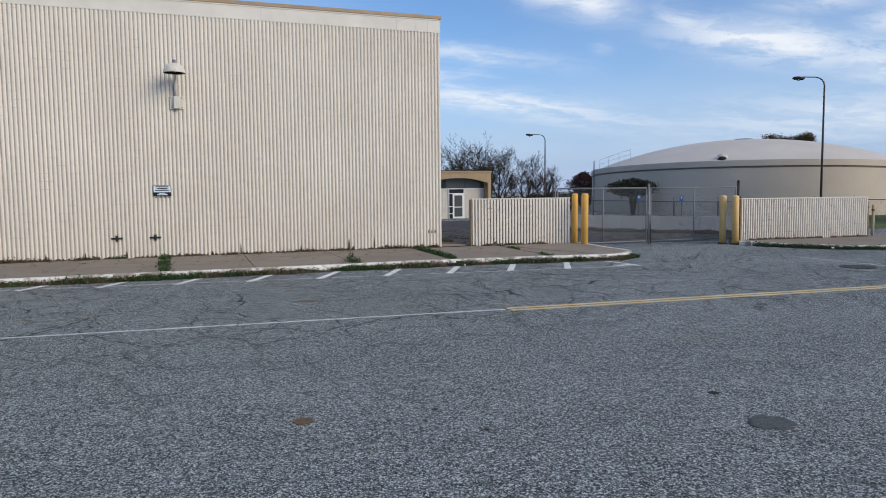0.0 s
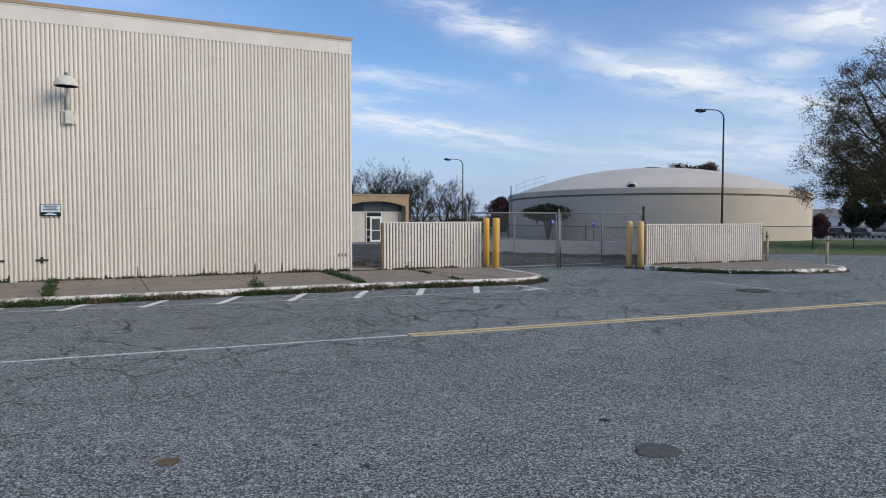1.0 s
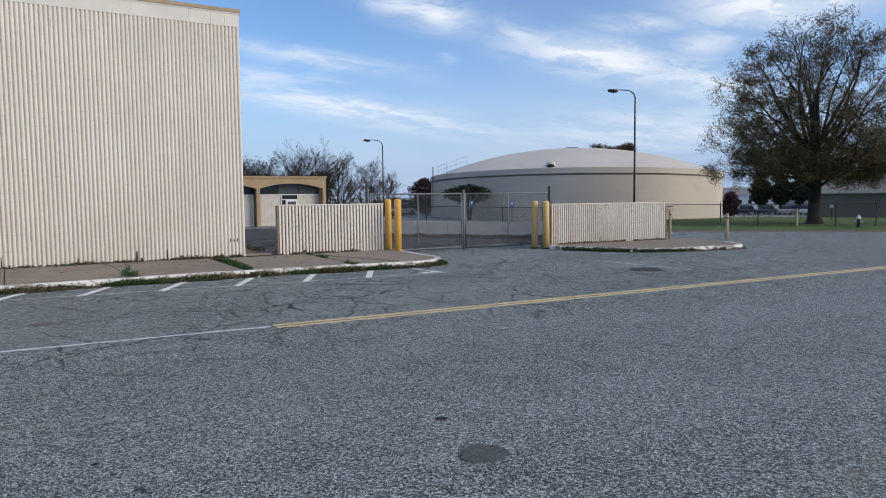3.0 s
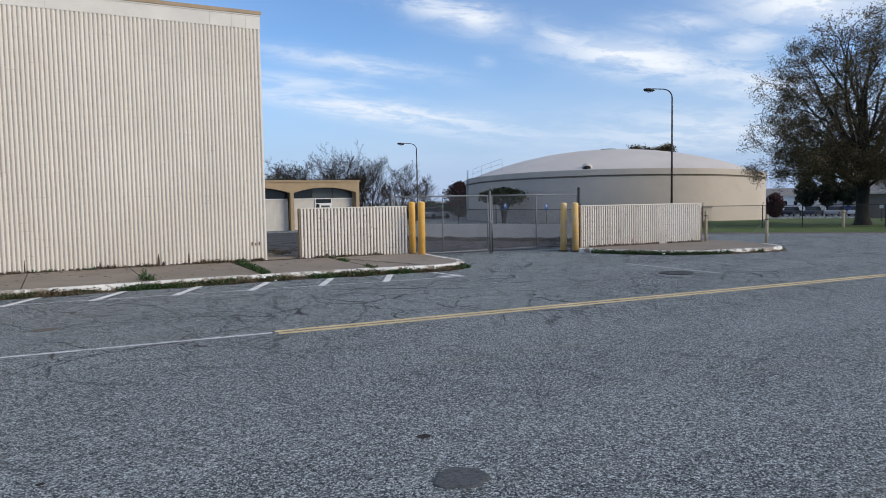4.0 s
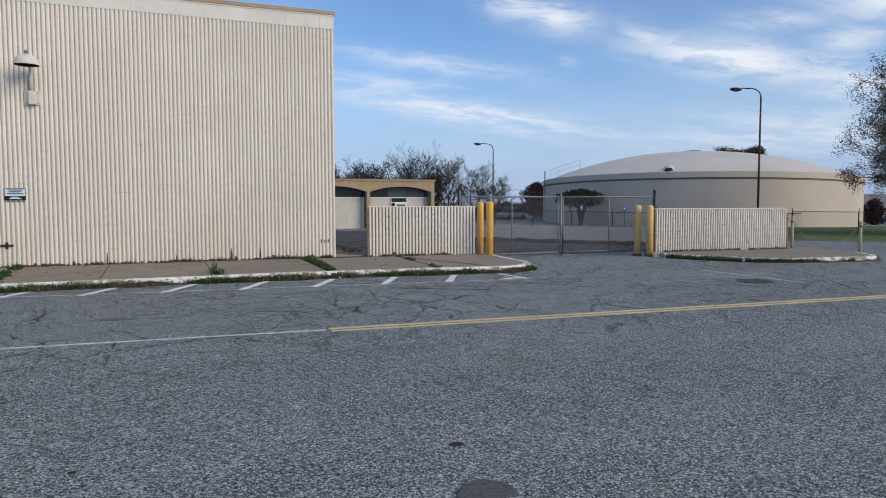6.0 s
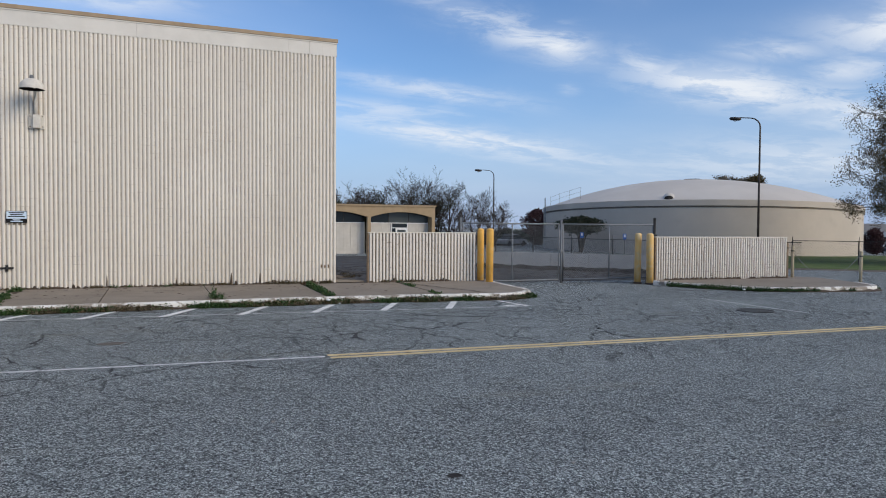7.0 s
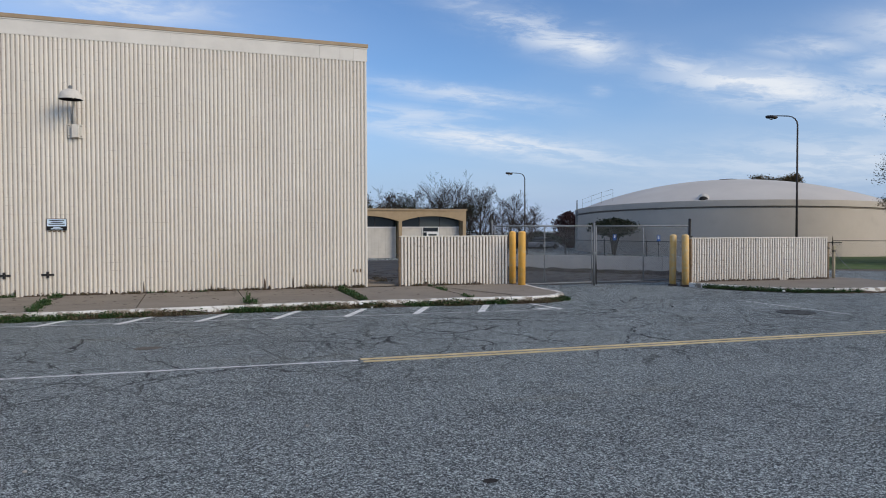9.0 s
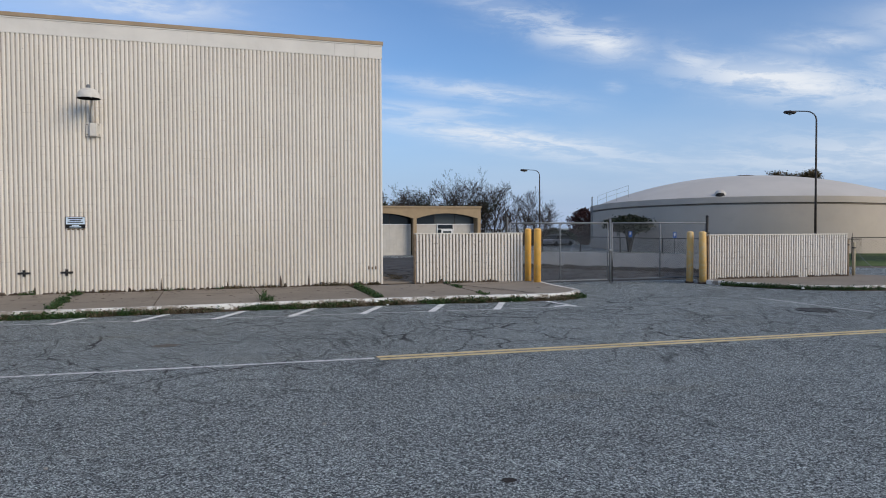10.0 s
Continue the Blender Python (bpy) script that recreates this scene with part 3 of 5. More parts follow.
for k in range(count):
    part("rib", RIB_HALL, None, hall, at=pose(FX1 - 0.05 - k * PITCH, FY - 0.008, 0.15, 0, 0, random.uniform(-0.8, 0.8)))
for k in range(60):
    part("rib", RIB_HALL, None, hall, at=pose(FX1 - 0.036, FY + 0.06 + k * PITCH, 0.15, 0, 0, 90))


# ---- low ribbed walls ----
def low_wall(x0, y0, x1, y1, z0, z1, label, half, n):
    a, b = Vector((x0, y0)), Vector((x1, y1))
    length = (b - a).length
    t = thing("ribbed_low_wall", pose(x0, y0, z0, 0, 0, math.degrees(math.atan2(y1 - y0, x1 - x0))), label, "wall", "ribbed low walls")
    h = z1 - z0
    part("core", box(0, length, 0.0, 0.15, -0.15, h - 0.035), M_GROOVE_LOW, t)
    part("cap", box(-0.004, length + 0.004, -0.030, 0.155, h - 0.034, h, 0.006), M_BLOCK, t, "thin cream cap")
    # The end piece is dark brown, unlike the cream ribs and cap.
    part("end_face", box(-0.035, -0.001, -0.028, 0.15, -0.1, h - 0.036), M_WOOD, t, "dark brown end of the wall")
    rib = rib_mesh("rib", h - 0.036, M_BLOCK_LOW, 0.032, half, half - 0.11)
    for k in range(n):
        part("rib", rib, None, t, at=pose((k + 0.5) * length / n, 0.001, 0.001))
    return t


low_wall(8.07, 17.26, 11.33, 16.98, 0.15, 1.60, "low cream ribbed block wall beside the yellow bollards", 0.345, 33)
low_wall(17.28, 16.05, 22.42, 15.58, 0.06, 1.50, "longer low cream ribbed block wall stained at its foot", 0.295, 57)


# ---- pavements and kerbs ----
PZ = 0.15


def front_y(x):
    return 13.36 - 0.42 * ss(6.0, 10.2, x)


def round_end():
    """The rounded nose of the pavement, from the street round to the gate."""
    pts = []
    for k in range(13):
        a = radians(-90 + 90 * k / 12)
        pts.append((10.25 + 1.28 * math.cos(a), 14.35 + 1.43 * math.sin(a)))
    return pts + [(11.60, 15.4), (11.75, 16.4), (11.95, 17.25)]


pavement = thing("pavement", pose(0, 0, 0), "brown-grey concrete pavement slabs with weedy joints along the building", "pavement", kind="structure")
JOINTS = [-14.0, -10.2, -6.4, -2.60, 1.28, 3.55, 6.05, 8.72]
KW = 0.15
for a, b in zip(JOINTS, JOINTS[1:]):
    g = 0.07 if abs(b - 6.05) < 0.1 else 0.012
    g0 = 0.07 if abs(a - 6.05) < 0.1 else 0.012
    steps = [a + g0 + (b - a - g - g0) * i / 4 for i in range(5)]
    skew = 0.10 if b > 5 else 0.0
    back = FY - 0.02 if b < 7 else 17.20
    outline = [(x, front_y(x) + KW + 0.012) for x in steps] + [(steps[-1] + skew, back), (steps[0] + (0.10 if a > 5 else 0), back)]
    dz = random.uniform(-0.008, 0.008)
    part("slab", prism(outline, -0.02, PZ + dz), M_SLAB, pavement)
nose = [(x - 0.0, y) for x, y in round_end()]
inner = []
for i, (x, y) in enumerate(nose):
    p0, p1 = Vector(nose[max(0, i - 1)]), Vector(nose[min(len(nose) - 1, i + 1)])
    d = (p1 - p0).normalized()
    inner.append((x - d.y * KW, y + d.x * KW))
part("slab", prism([(8.74, front_y(8.74) + KW + 0.012), (9.5, front_y(9.5) + KW + 0.012)] + [(x - 0.012, y + 0.01) for x, y in inner] + [(8.86, 17.22)], -0.02, PZ), M_SLAB, pavement)
part("joint_soil", box(-14, 8.7, 13.5, FY - 0.03, -0.03, PZ - 0.03), M_SOIL, pavement, "dark soil in the joints")


def kerb(path, parent, z, start=0, piece=1.9):
    """White painted kerb stones along a path of x, y pairs; the street side is on the path's right."""
    pts = [Vector(p) for p in path]
    lens = [0.0]
    for a, b in zip(pts, pts[1:]):
        lens.append(lens[-1] + (b - a).length)

    def along(s):
        for i in range(len(pts) - 1):
            if s <= lens[i + 1] + 1e-9:
                f = (s - lens[i]) / (lens[i + 1] - lens[i])
                return pts[i].lerp(pts[i + 1], f), (pts[i + 1] - pts[i]).normalized()
        return pts[-1], (pts[-1] - pts[-2]).normalized()

    n = max(1, round(lens[-1] / piece))
    for k in range(n):
        s0, s1 = lens[-1] * k / n + 0.004, lens[-1] * (k + 1) / n - 0.004
        bm = bmesh.new()
        rows = []
        dz = random.uniform(-0.006, 0.006)
        for i in range(9):
            p, d = along(s0 + (s1 - s0) * i / 8)
            nrm = Vector((-d.y, d.x))
            prof = [(0.0, -0.05), (-0.0, z - 0.03 + dz), (0.012, z - 0.008 + dz), (0.035, z + dz), (KW, z + dz), (KW, -0.05)]
            rows.append([bm.verts.new((*(p + nrm * o), h)) for o, h in prof])
        for r0, r1 in zip(rows, rows[1:]):
            for q in range(len(prof) - 1):
                bm.faces.new((r0[q], r1[q], r1[q + 1], r0[q + 1]))
        bm.faces.new(rows[0]), bm.faces.new(rows[-1][::-1])
        part("kerb_stone", bm, M_KERB, parent)


kerb([(-14 + 0.8 * i, front_y(-14 + 0.8 * i)) for i in range(30)] + [(9.9, 12.93)] + nose, pavement, PZ + 0.004)

island = thing("pavement_island", pose(0, 0, 0), "brown-grey concrete pavement with a flaking white kerb before the low wall", "pavement", kind="structure")
ISL = [(16.95, 15.75), (17.22, 14.75), (17.75, 13.55), (18.5, 12.75), (19.6, 12.28), (20.8, 12.08), (21.75, 12.02), (22.35, 12.2), (22.75, 12.7), (23.1, 13.4)]
smooth_isl = []
for i in range(len(ISL) - 1):
    p0, p1, p2, p3 = (Vector(ISL[max(0, min(len(ISL) - 1, i + k))]) for k in (-1, 0, 1, 2))
    for f in (0, 0.33, 0.66):
        smooth_isl.append(tuple(0.5 * (2 * p1 + (p2 - p0) * f + (2 * p0 - 5 * p1 + 4 * p2 - p3) * f * f + (3 * p1 - p0 - 3 * p2 + p3) * f ** 3)))
smooth_isl.append(ISL[-1])
kerb(smooth_isl, island, 0.105, piece=1.5)
isl_in = []
for i, (x, y) in enumerate(smooth_isl):
    p0, p1 = Vector(smooth_isl[max(0, i - 1)]), Vector(smooth_isl[min(len(smooth_isl) - 1, i + 1)])
    d = (p1 - p0).normalized()
    isl_in.append((x - d.y * (KW + 0.01), y + d.x * (KW + 0.01)))
part("slab", prism(isl_in + [(23.6, 15.3), (23.3, 16.2), (17.3, 16.6)], -0.1, 0.10), M_SLAB, island)


# ---- bollards ----
def bollard(x, y, z, h, r, label, mat):
    t = thing("bollard", pose(x, y, z, random.uniform(-0.6, 0.6), random.uniform(-0.6, 0.6), random.uniform(0, 360)), label, "bollard", "bollards at the gate")
    part("pipe", lathe([(0.0001, -0.08), (r, -0.08), (r, h - 0.03), (r * 0.97, h - 0.015)], 28), mat, t, smooth=True)
    part("cap", lathe([(r * 0.965, h - 0.02), (r * 0.85, h + 0.006), (r * 0.5, h + 0.022), (0.0001, h + 0.028)], 28), mat, t, smooth=True)
    part("base_collar", lathe([(r + 0.05, -0.05), (r + 0.035, 0.012), (r - 0.004, 0.02)], 28), M_SOIL, t, "ring of dark soil at the foot")


bollard(11.48, 16.95, 0.14, 1.56, 0.098, "tall yellow painted steel bollard with rounded top at the gate", M_BOLLARD)
bollard(11.53, 16.42, 0.12, 1.58, 0.108, "tall yellow painted steel bollard with rounded top at the gate", M_BOLLARD)
bollard(16.86, 16.42, 0.0, 1.58, 0.105, "tall faded yellow steel bollard before the low wall", M_BOLLARD_PALE)
bollard(17.04, 16.02, 0.0, 1.58, 0.112, "tall faded yellow steel bollard before the low wall", M_BOLLARD_PALE)


# ---- chain link ----
def link_mesh(w, h, gap=0.058, r=0.0029):
    verts, faces = [], []

    def seg(a, b, yy):
        i = len(verts)
        d = Vector((b[0] - a[0], 0, b[1] - a[1])).normalized()
        n = Vector((-d.z, 0, d.x)) * r
        for p in (a, b):
            for o in (n, -n * 0.5 + Vector((0, r, 0)), -n * 0.5 - Vector((0, r, 0))):
                verts.append((p[0] + o.x, yy + o.y, p[1] + o.z))
        for k in range(3):
            faces.append((i + k, i + (k + 1) % 3, i + 3 + (k + 1) % 3, i + 3 + k))

    step = gap * math.sqrt(2)
    k = -int(h / step) - 1
    while k * step < w:
        x0 = k * step
        a, b = max(0.0, x0), min(w, x0 + h)
        if b - a > 0.02:
            seg((a, a - x0), (b, b - x0), 0.003)
            seg((a, h - (a - x0)), (b, h - (b - x0)), -0.003)
        k += 1
    return verts, faces


def gate_leaf(x, w, h):
    t = thing("gate_leaf", pose(x, 17.22, 0.0), "grey galvanised chain link gate leaf, closed", "gate", "chain link gates")
    r = 0.023
    part("top_rail", tube([(0, 0, h), (w, 0, h)], r), M_GALV, t, smooth=True)
    part("bottom_rail", tube([(0, 0, 0.10), (w, 0, 0.10)], r), M_GALV, t, smooth=True)
    for xx in (0.0, w):
        part("stile", tube([(xx, 0, 0.07), (xx, 0, h + 0.01)], r * 1.05), M_GALV, t, smooth=True)
    part("middle_post", tube([(w / 2, 0, 0.10), (w / 2, 0, h)], r * 0.9), M_GALV, t, smooth=True)
    v, f = link_mesh(w, h - 0.1)
    tagged(part("wire_mesh", pydata("wire_mesh", [(a, b, c + 0.1) for a, b, c in v], f, M_WIRE), None, t), kind="stuff")
    return t


gate_leaf(11.02, 3.36, 1.88)
gate_leaf(14.54, 3.56, 1.88)
latch = thing("gate_latch_post", pose(14.46, 17.20, 0), "thick grey steel drop bolt post between the gate leaves", "post")
part("post", tube([(0, 0, -0.05), (0, 0, 2.02)], 0.034, 10), M_GALV, latch, smooth=True)
part("latch", box(-0.07, 0.07, -0.05, 0.05, 0.99, 1.05, 0.008), M_GALV, latch)
part("drop_rod", tube([(0.05, -0.05, 0.0), (0.05, -0.05, 0.7)], 0.012, 6), M_DARK, latch)
for x, y, h, mat, lab in ((17.74, 16.70, 2.08, M_DARK, "black steel gate hinge post behind the low wall"), (11.06, 17.6, 2.2, M_DARK, "black steel gate hinge post behind the low wall"), (10.95, 17.24, 2.02, M_GALV, "grey steel gate hinge post behind the low wall")):
    t = thing("gate_post", pose(x, y, 0), lab, "post")
    part("post", tube([(0, 0, -0.1), (0, 0, h)], 0.045 if x > 15 else 0.024, 10), mat, t, smooth=True)
    part("cap", lathe([(0.048 if x > 15 else 0.03, h - 0.02), (0.048 if x > 15 else 0.03, h + 0.01), (0.02, h + 0.035), (0.0001, h + 0.04)], 10), mat, t)
    for z in (0.4, 1.5):
        part("hinge", box(-0.07, 0.07, -0.06, 0.03, z, z + 0.06, 0.008), mat, t)


# ---- wall lamp, sign and wall fittings on the building ----
lamp = thing("wall_lamp", pose(-0.30, FY - 0.036, 4.28), "cream dome-shaped wall lamp on a bracket arm", "lamp")
part("back_plate", box(-0.17, 0.17, -0.03, 0.0, -0.2, 0.14, 0.006), M_CREAM_METAL, lamp)
part("junction_box", box(-0.07, 0.09, -0.13, -0.03, -0.19, 0.13, 0.01), M_CREAM_METAL, lamp)
for bx in (-0.135, 0.135):
    for bz in (-0.15, 0.1):
        part("bolt", lathe([(0.0001, 0), (0.014, 0.0), (0.014, 0.012), (0.0001, 0.014)], 6), M_RUST, lamp, at=pose(bx, -0.03, bz, 90))
part("arm", tube([(0, -0.08, 0.1), (0, -0.085, 0.45), (0, -0.14, 0.66), (0, -0.3, 0.77), (0, -0.52, 0.76)], 0.042, 10), M_CREAM_METAL, lamp, smooth=True)
part("shade", lathe([(0.268, 0.60), (0.272, 0.63), (0.25, 0.72), (0.19, 0.80), (0.10, 0.845), (0.04, 0.855), (0.0001, 0.857)], 32), M_CREAM_METAL, lamp, smooth=True, at=pose(-0.02, -0.55, 0.06))
# Black surface stands in for the darkness inside the lamp dome.
part("unlit_inside", lathe([(0.266, 0.602), (0.245, 0.712), (0.186, 0.79), (0.0001, 0.835)], 32), M_BLACK, lamp, "inside of the lamp shade, coloured black as unlit", smooth=True, at=pose(-0.02, -0.55, 0.06))
part("bulb_socket", lathe([(0.0001, 0.64), (0.06, 0.65), (0.07, 0.78), (0.0001, 0.8)], 12), M_BLACK, lamp, at=pose(-0.02, -0.55, 0.06))
part("sensor", lathe([(0.045, 0.85), (0.045, 0.92), (0.03, 0.94), (0.0001, 0.945)], 12), M_GALV, lamp, "small grey light sensor", at=pose(-0.02, -0.55, 0.06))

sign = thing("notice_sign", pose(-0.745, FY - 0.048, 1.93), "small pale blue notice sign with a black lower band", "sign")
part("plate", box(-0.225, 0.225, -0.004, 0.006, -0.145, 0.145, 0.003), M_SIGN, sign)
part("rim", (lambda b: (add_box(b, -0.225, 0.225, -0.007, -0.0045, 0.132, 0.145), add_box(b, -0.225, -0.214, -0.007, -0.0045, -0.145, 0.131), add_box(b, 0.214, 0.225, -0.007, -0.0045, -0.145, 0.131), b)[-1])(bmesh.new()), M_SIGNBLACK, sign)
part("lower_band", box(-0.213, 0.213, -0.008, -0.0045, -0.145, -0.045), M_SIGNBLACK, sign)
for i, (w, z, mm) in enumerate(((0.16, 0.10, M_SIGNBLACK), (0.13, 0.055, M_SIGNBLACK), (0.175, 0.008, M_SIGNBLACK), (0.08, -0.075, M_SIGN), (0.13, -0.108, M_SIGN))):
    part("text_bar", box(-w, w, -0.011, -0.0085, z - 0.011, z + 0.011), mm, sign)
for bx in (-0.16, -0.055, 0.055, 0.16):
    part("screw_plug", box(bx - 0.025, bx + 0.025, -0.006, 0.012, -0.185, -0.16), M_RUST, sign)

for cx in (-1.90, -0.96):
    t = thing("wall_fitting", pose(cx, FY - 0.036, 0.685), "small rusty cross-shaped steel plate fixed low on the ribbed wall", "fitting", "cross plates")
    part("cross_bar", box(-0.14, 0.14, -0.022, 0.002, -0.025, 0.025, 0.004), M_IRON, t)
    part("upright", box(-0.03, 0.03, -0.026, 0.002, -0.08, 0.08, 0.004), M_IRON, t)
    part("stud", tube([(0, -0.02, 0), (0, -0.06, 0)], 0.022, 8), M_IRON, t)


# ---- the house behind ----
HX, HY = 24.08, 52.6
HB = gz(20, 52.6) - 0.02
house = thing("arcade_house", pose(0, 0, 0), "low flat-roofed tan building with arched bays and pale panel walls", "building")
BAY, PILLAR = 5.55, 0.28
for k in range(4):
    x = HX - BAY * k
    part("pillar", box(x - PILLAR, x, HY, HY + 0.45, HB - 0.2, 2.55, 0.01), M_STUCCO, house)
for k in range(3):
    x1, x0 = HX - BAY * k - PILLAR, HX - BAY * (k + 1)
    bm = bmesh.new()
    lo, hi = [], []
    for i in range(17):
        f = i / 16
        z = 2.55 + 0.42 * (1 - abs(2 * f - 1) ** 2.1)
        lo.append((x0 + (x1 - x0) * f, z))
    out = lo + [(x1, 3.42), (x0, 3.42)]
    f0 = [bm.verts.new((x, HY + 0.003, z)) for x, z in out]
    f1 = [bm.verts.new((x, HY + 0.40, z)) for x, z in out]
    bm.faces.new(f0), bm.faces.new(f1[::-1])
    for i in range(len(out)):
        j = (i + 1) % len(out)
        bm.faces.new((f0[i], f1[i], f1[j], f0[j]))
    part("arch", bm, M_STUCCO, house)
    part("head_block", box(HX - BAY * k - PILLAR + 0.001, HX - BAY * k, HY + 0.003, HY + 0.4, 2.551, 3.42), M_STUCCO, house)
    # pale panels, set back, with a strip window above
    part("panel_wall", box(x0, x1, HY + 0.8, HY + 0.95, HB - 0.2, 2.05), M_PANEL, house)
    for i in range(1, 18):
        part("panel_seam", box(x0 + (x1 - x0) * i / 18 - 0.02, x0 + (x1 - x0) * i / 18 + 0.02, HY + 0.785, HY + 0.799, HB, 2.0), M_PANEL, house)
    part("sill", box(x0, x1, HY + 0.76, HY + 0.96, 2.051, 2.11), M_TRIM, house)
    for i, mm in enumerate((M_GLASS, M_GLASS2 if k == 0 else M_GLASS, M_GLASS2 if k == 0 else M_GLASS)):
        w3 = (x1 - x0) / 3
        part("window_pane", box(x0 + w3 * i + 0.03, x0 + w3 * (i + 1) - 0.03, HY + 0.86, HY + 0.88, 2.111, 3.2), mm, house)
        part("mullion", box(x0 + w3 * i - 0.03, x0 + w3 * i + 0.029, HY + 0.84, HY + 0.9, 2.111, 3.2), M_IRON if i else M_STUCCO, house)
part("roof", box(HX - BAY * 3 - 0.5, HX + 0.08, HY - 0.08, HY + 12, 3.421, 3.56, 0.01), M_STUCCO, house, "flat tan roof with a lip")
part("side_wall", box(HX - 0.32, HX - 0.02, HY + 0.451, HY + 11.8, HB - 0.2, 3.42), M_STUCCO, house)
part("back_wall", box(HX - BAY * 3, HX - 0.33, HY + 11.5, HY + 11.8, HB - 0.2, 3.42), M_STUCCO, house)
part("ceiling_panel", box(HX - BAY * 3, HX - 0.33, HY + 0.41, HY + 1.2, 3.3, 3.41), M_PANEL, house)
DX = HX - 2.88
door = part("door", box(DX - 0.32, DX + 0.66, HY + 0.72, HY + 0.76, HB + 0.03, 1.65), M_TRIM, house, "white framed glass door")
part("door_glass", box(DX - 0.19, DX + 0.53, HY + 0.705, HY + 0.719, HB + 0.18, 1.52), M_GLASS2, door)
part("door_bar", box(DX - 0.19, DX + 0.53, HY + 0.68, HY + 0.704, HB + 0.95, HB + 1.02), M_TRIM, door)
part("sidelight", box(DX - 0.66, DX - 0.34, HY + 0.72, HY + 0.75, HB + 0.03, 1.65), M_GLASS, house)
for z in (HB + 0.4, HB + 1.0):
    part("sidelight_bar", box(DX - 0.67, DX - 0.33, HY + 0.70, HY + 0.719, z, z + 0.06), M_TRIM, house)
part("transom", box(DX - 0.66, DX + 0.66, HY + 0.74, HY + 0.77, 1.71, 2.04), M_GLASS, house)
for xx, zt in ((DX - 0.71, 2.05), (DX - 0.34, 1.65), (DX + 0.665, 2.05)):
    part("door_jamb", box(xx, xx + 0.05, HY + 0.70, HY + 0.79, HB, zt), M_TRIM, house)
part("door_head", box(DX - 0.65, DX + 0.66, HY + 0.70, HY + 0.765, 1.651, 1.709), M_TRIM, house)


# ---- the tank ----
TX, TY, TR, TB, TW = 61.2, 63.9, 17.4, -1.9, 4.05
to_eye = Vector((EYE_X - TX, EYE_Y - TY, 0)).normalized()
tank = thing("water_tank", Matrix.Translation((TX, TY, 0)) @ Matrix.Rotation(radians(1.7), 4, to_eye.cross(Vector((0, 0, 1)))), "huge round buff concrete water tank with a shallow pale dome", "tank")
part("tank_wall", lathe([(TR, TB), (TR, TW - 0.75)], 128), M_TANK, tank, smooth=True)
part("joint_band", lathe([(TR - 0.02, TW - 0.752), (TR + 0.03, TW - 0.74), (TR + 0.03, TW - 0.65), (TR - 0.02, TW - 0.59)], 128), M_TANKBAND, tank, "dark joint below the rim")
part("rim_band", lathe([(TR + 0.0, TW - 0.598), (TR + 0.12, TW - 0.58), (TR + 0.12, TW - 0.02), (TR + 0.08, TW), (TR - 0.4, TW + 0.02)], 128), M_TANK, tank)
dome_rows = [(TR - 0.3 - (TR - 0.3) * i / 24, TW + 0.0 + 3.35 * (1 - (1 - i / 24) ** 2.1)) for i in range(24)] + [(0.0001, TW + 3.35)]
part("dome", lathe(dome_rows, 128), M_DOME, tank, smooth=True)
part("roof_vent", lathe([(0.0001, 3.2), (0.7, 3.2), (0.7, 3.40), (1.0, 3.42), (1.0, 3.48), (0.0001, 3.55)], 24), M_DARK, tank, "dark flat vent on the crown", at=pose(-0.6, -0.6, TW))
face = math.atan2(EYE_Y - TY, EYE_X - TX)
hx, hy = (TR - 1.1) * math.cos(face - 0.135), (TR - 1.1) * math.sin(face - 0.135)
hatch = part("roof_hatch", lathe([(0.55, -0.2), (0.55, 0.25), (0.45, 0.5), (0.25, 0.66), (0.0001, 0.72)], 20), M_DOME, tank, "small domed roof hatch", smooth=True, at=pose(hx, hy, TW + 0.05))
part("hatch_opening", lathe([(0.48, -0.2), (0.48, 0.2), (0.38, 0.42), (0.2, 0.55), (0.0001, 0.6)], 18), M_BLACK, hatch, "dark hatch opening", at=pose(0.2 * math.cos(face), 0.2 * math.sin(face), -0.1))
# thin access rails at the rim
for k, a in enumerate((face - 1.14, face - 1.04, face - 0.94, face - 0.84)):
    rr = TR - 0.3 - k * 0.5
    part("rail_post", tube([(rr * math.cos(a), rr * math.sin(a), TW), (rr * math.cos(a), rr * math.sin(a), TW + 1.1 + k * 0.28)], 0.014, 6), M_GALV, tank)
for dz in (0.55, 1.05):
    part("hand_rail", tube([((TR - 0.3 - k * 0.5) * math.cos(a), (TR - 0.3 - k * 0.5) * math.sin(a), TW + dz + k * 0.28) for k, a in enumerate((face - 1.14, face - 1.04, face - 0.94, face - 0.84))], 0.012, 6), M_GALV, tank)
la = face - 1.16
for s in (-0.22, 0.22):
    part("ladder_side", tube([((TR + 0.25) * math.cos(la) - s * math.sin(la), (TR + 0.25) * math.sin(la) + s * math.cos(la), z) for z in (0.2, TW + 1.0)], 0.03, 6), M_GALV, tank)
for i in range(14):
    part("rung", tube([((TR + 0.25) * math.cos(la) - s * math.sin(la), (TR + 0.25) * math.sin(la) + s * math.cos(la), 0.4 + i * 0.32) for s in (-0.22, 0.22)], 0.02, 5), M_GALV, tank)


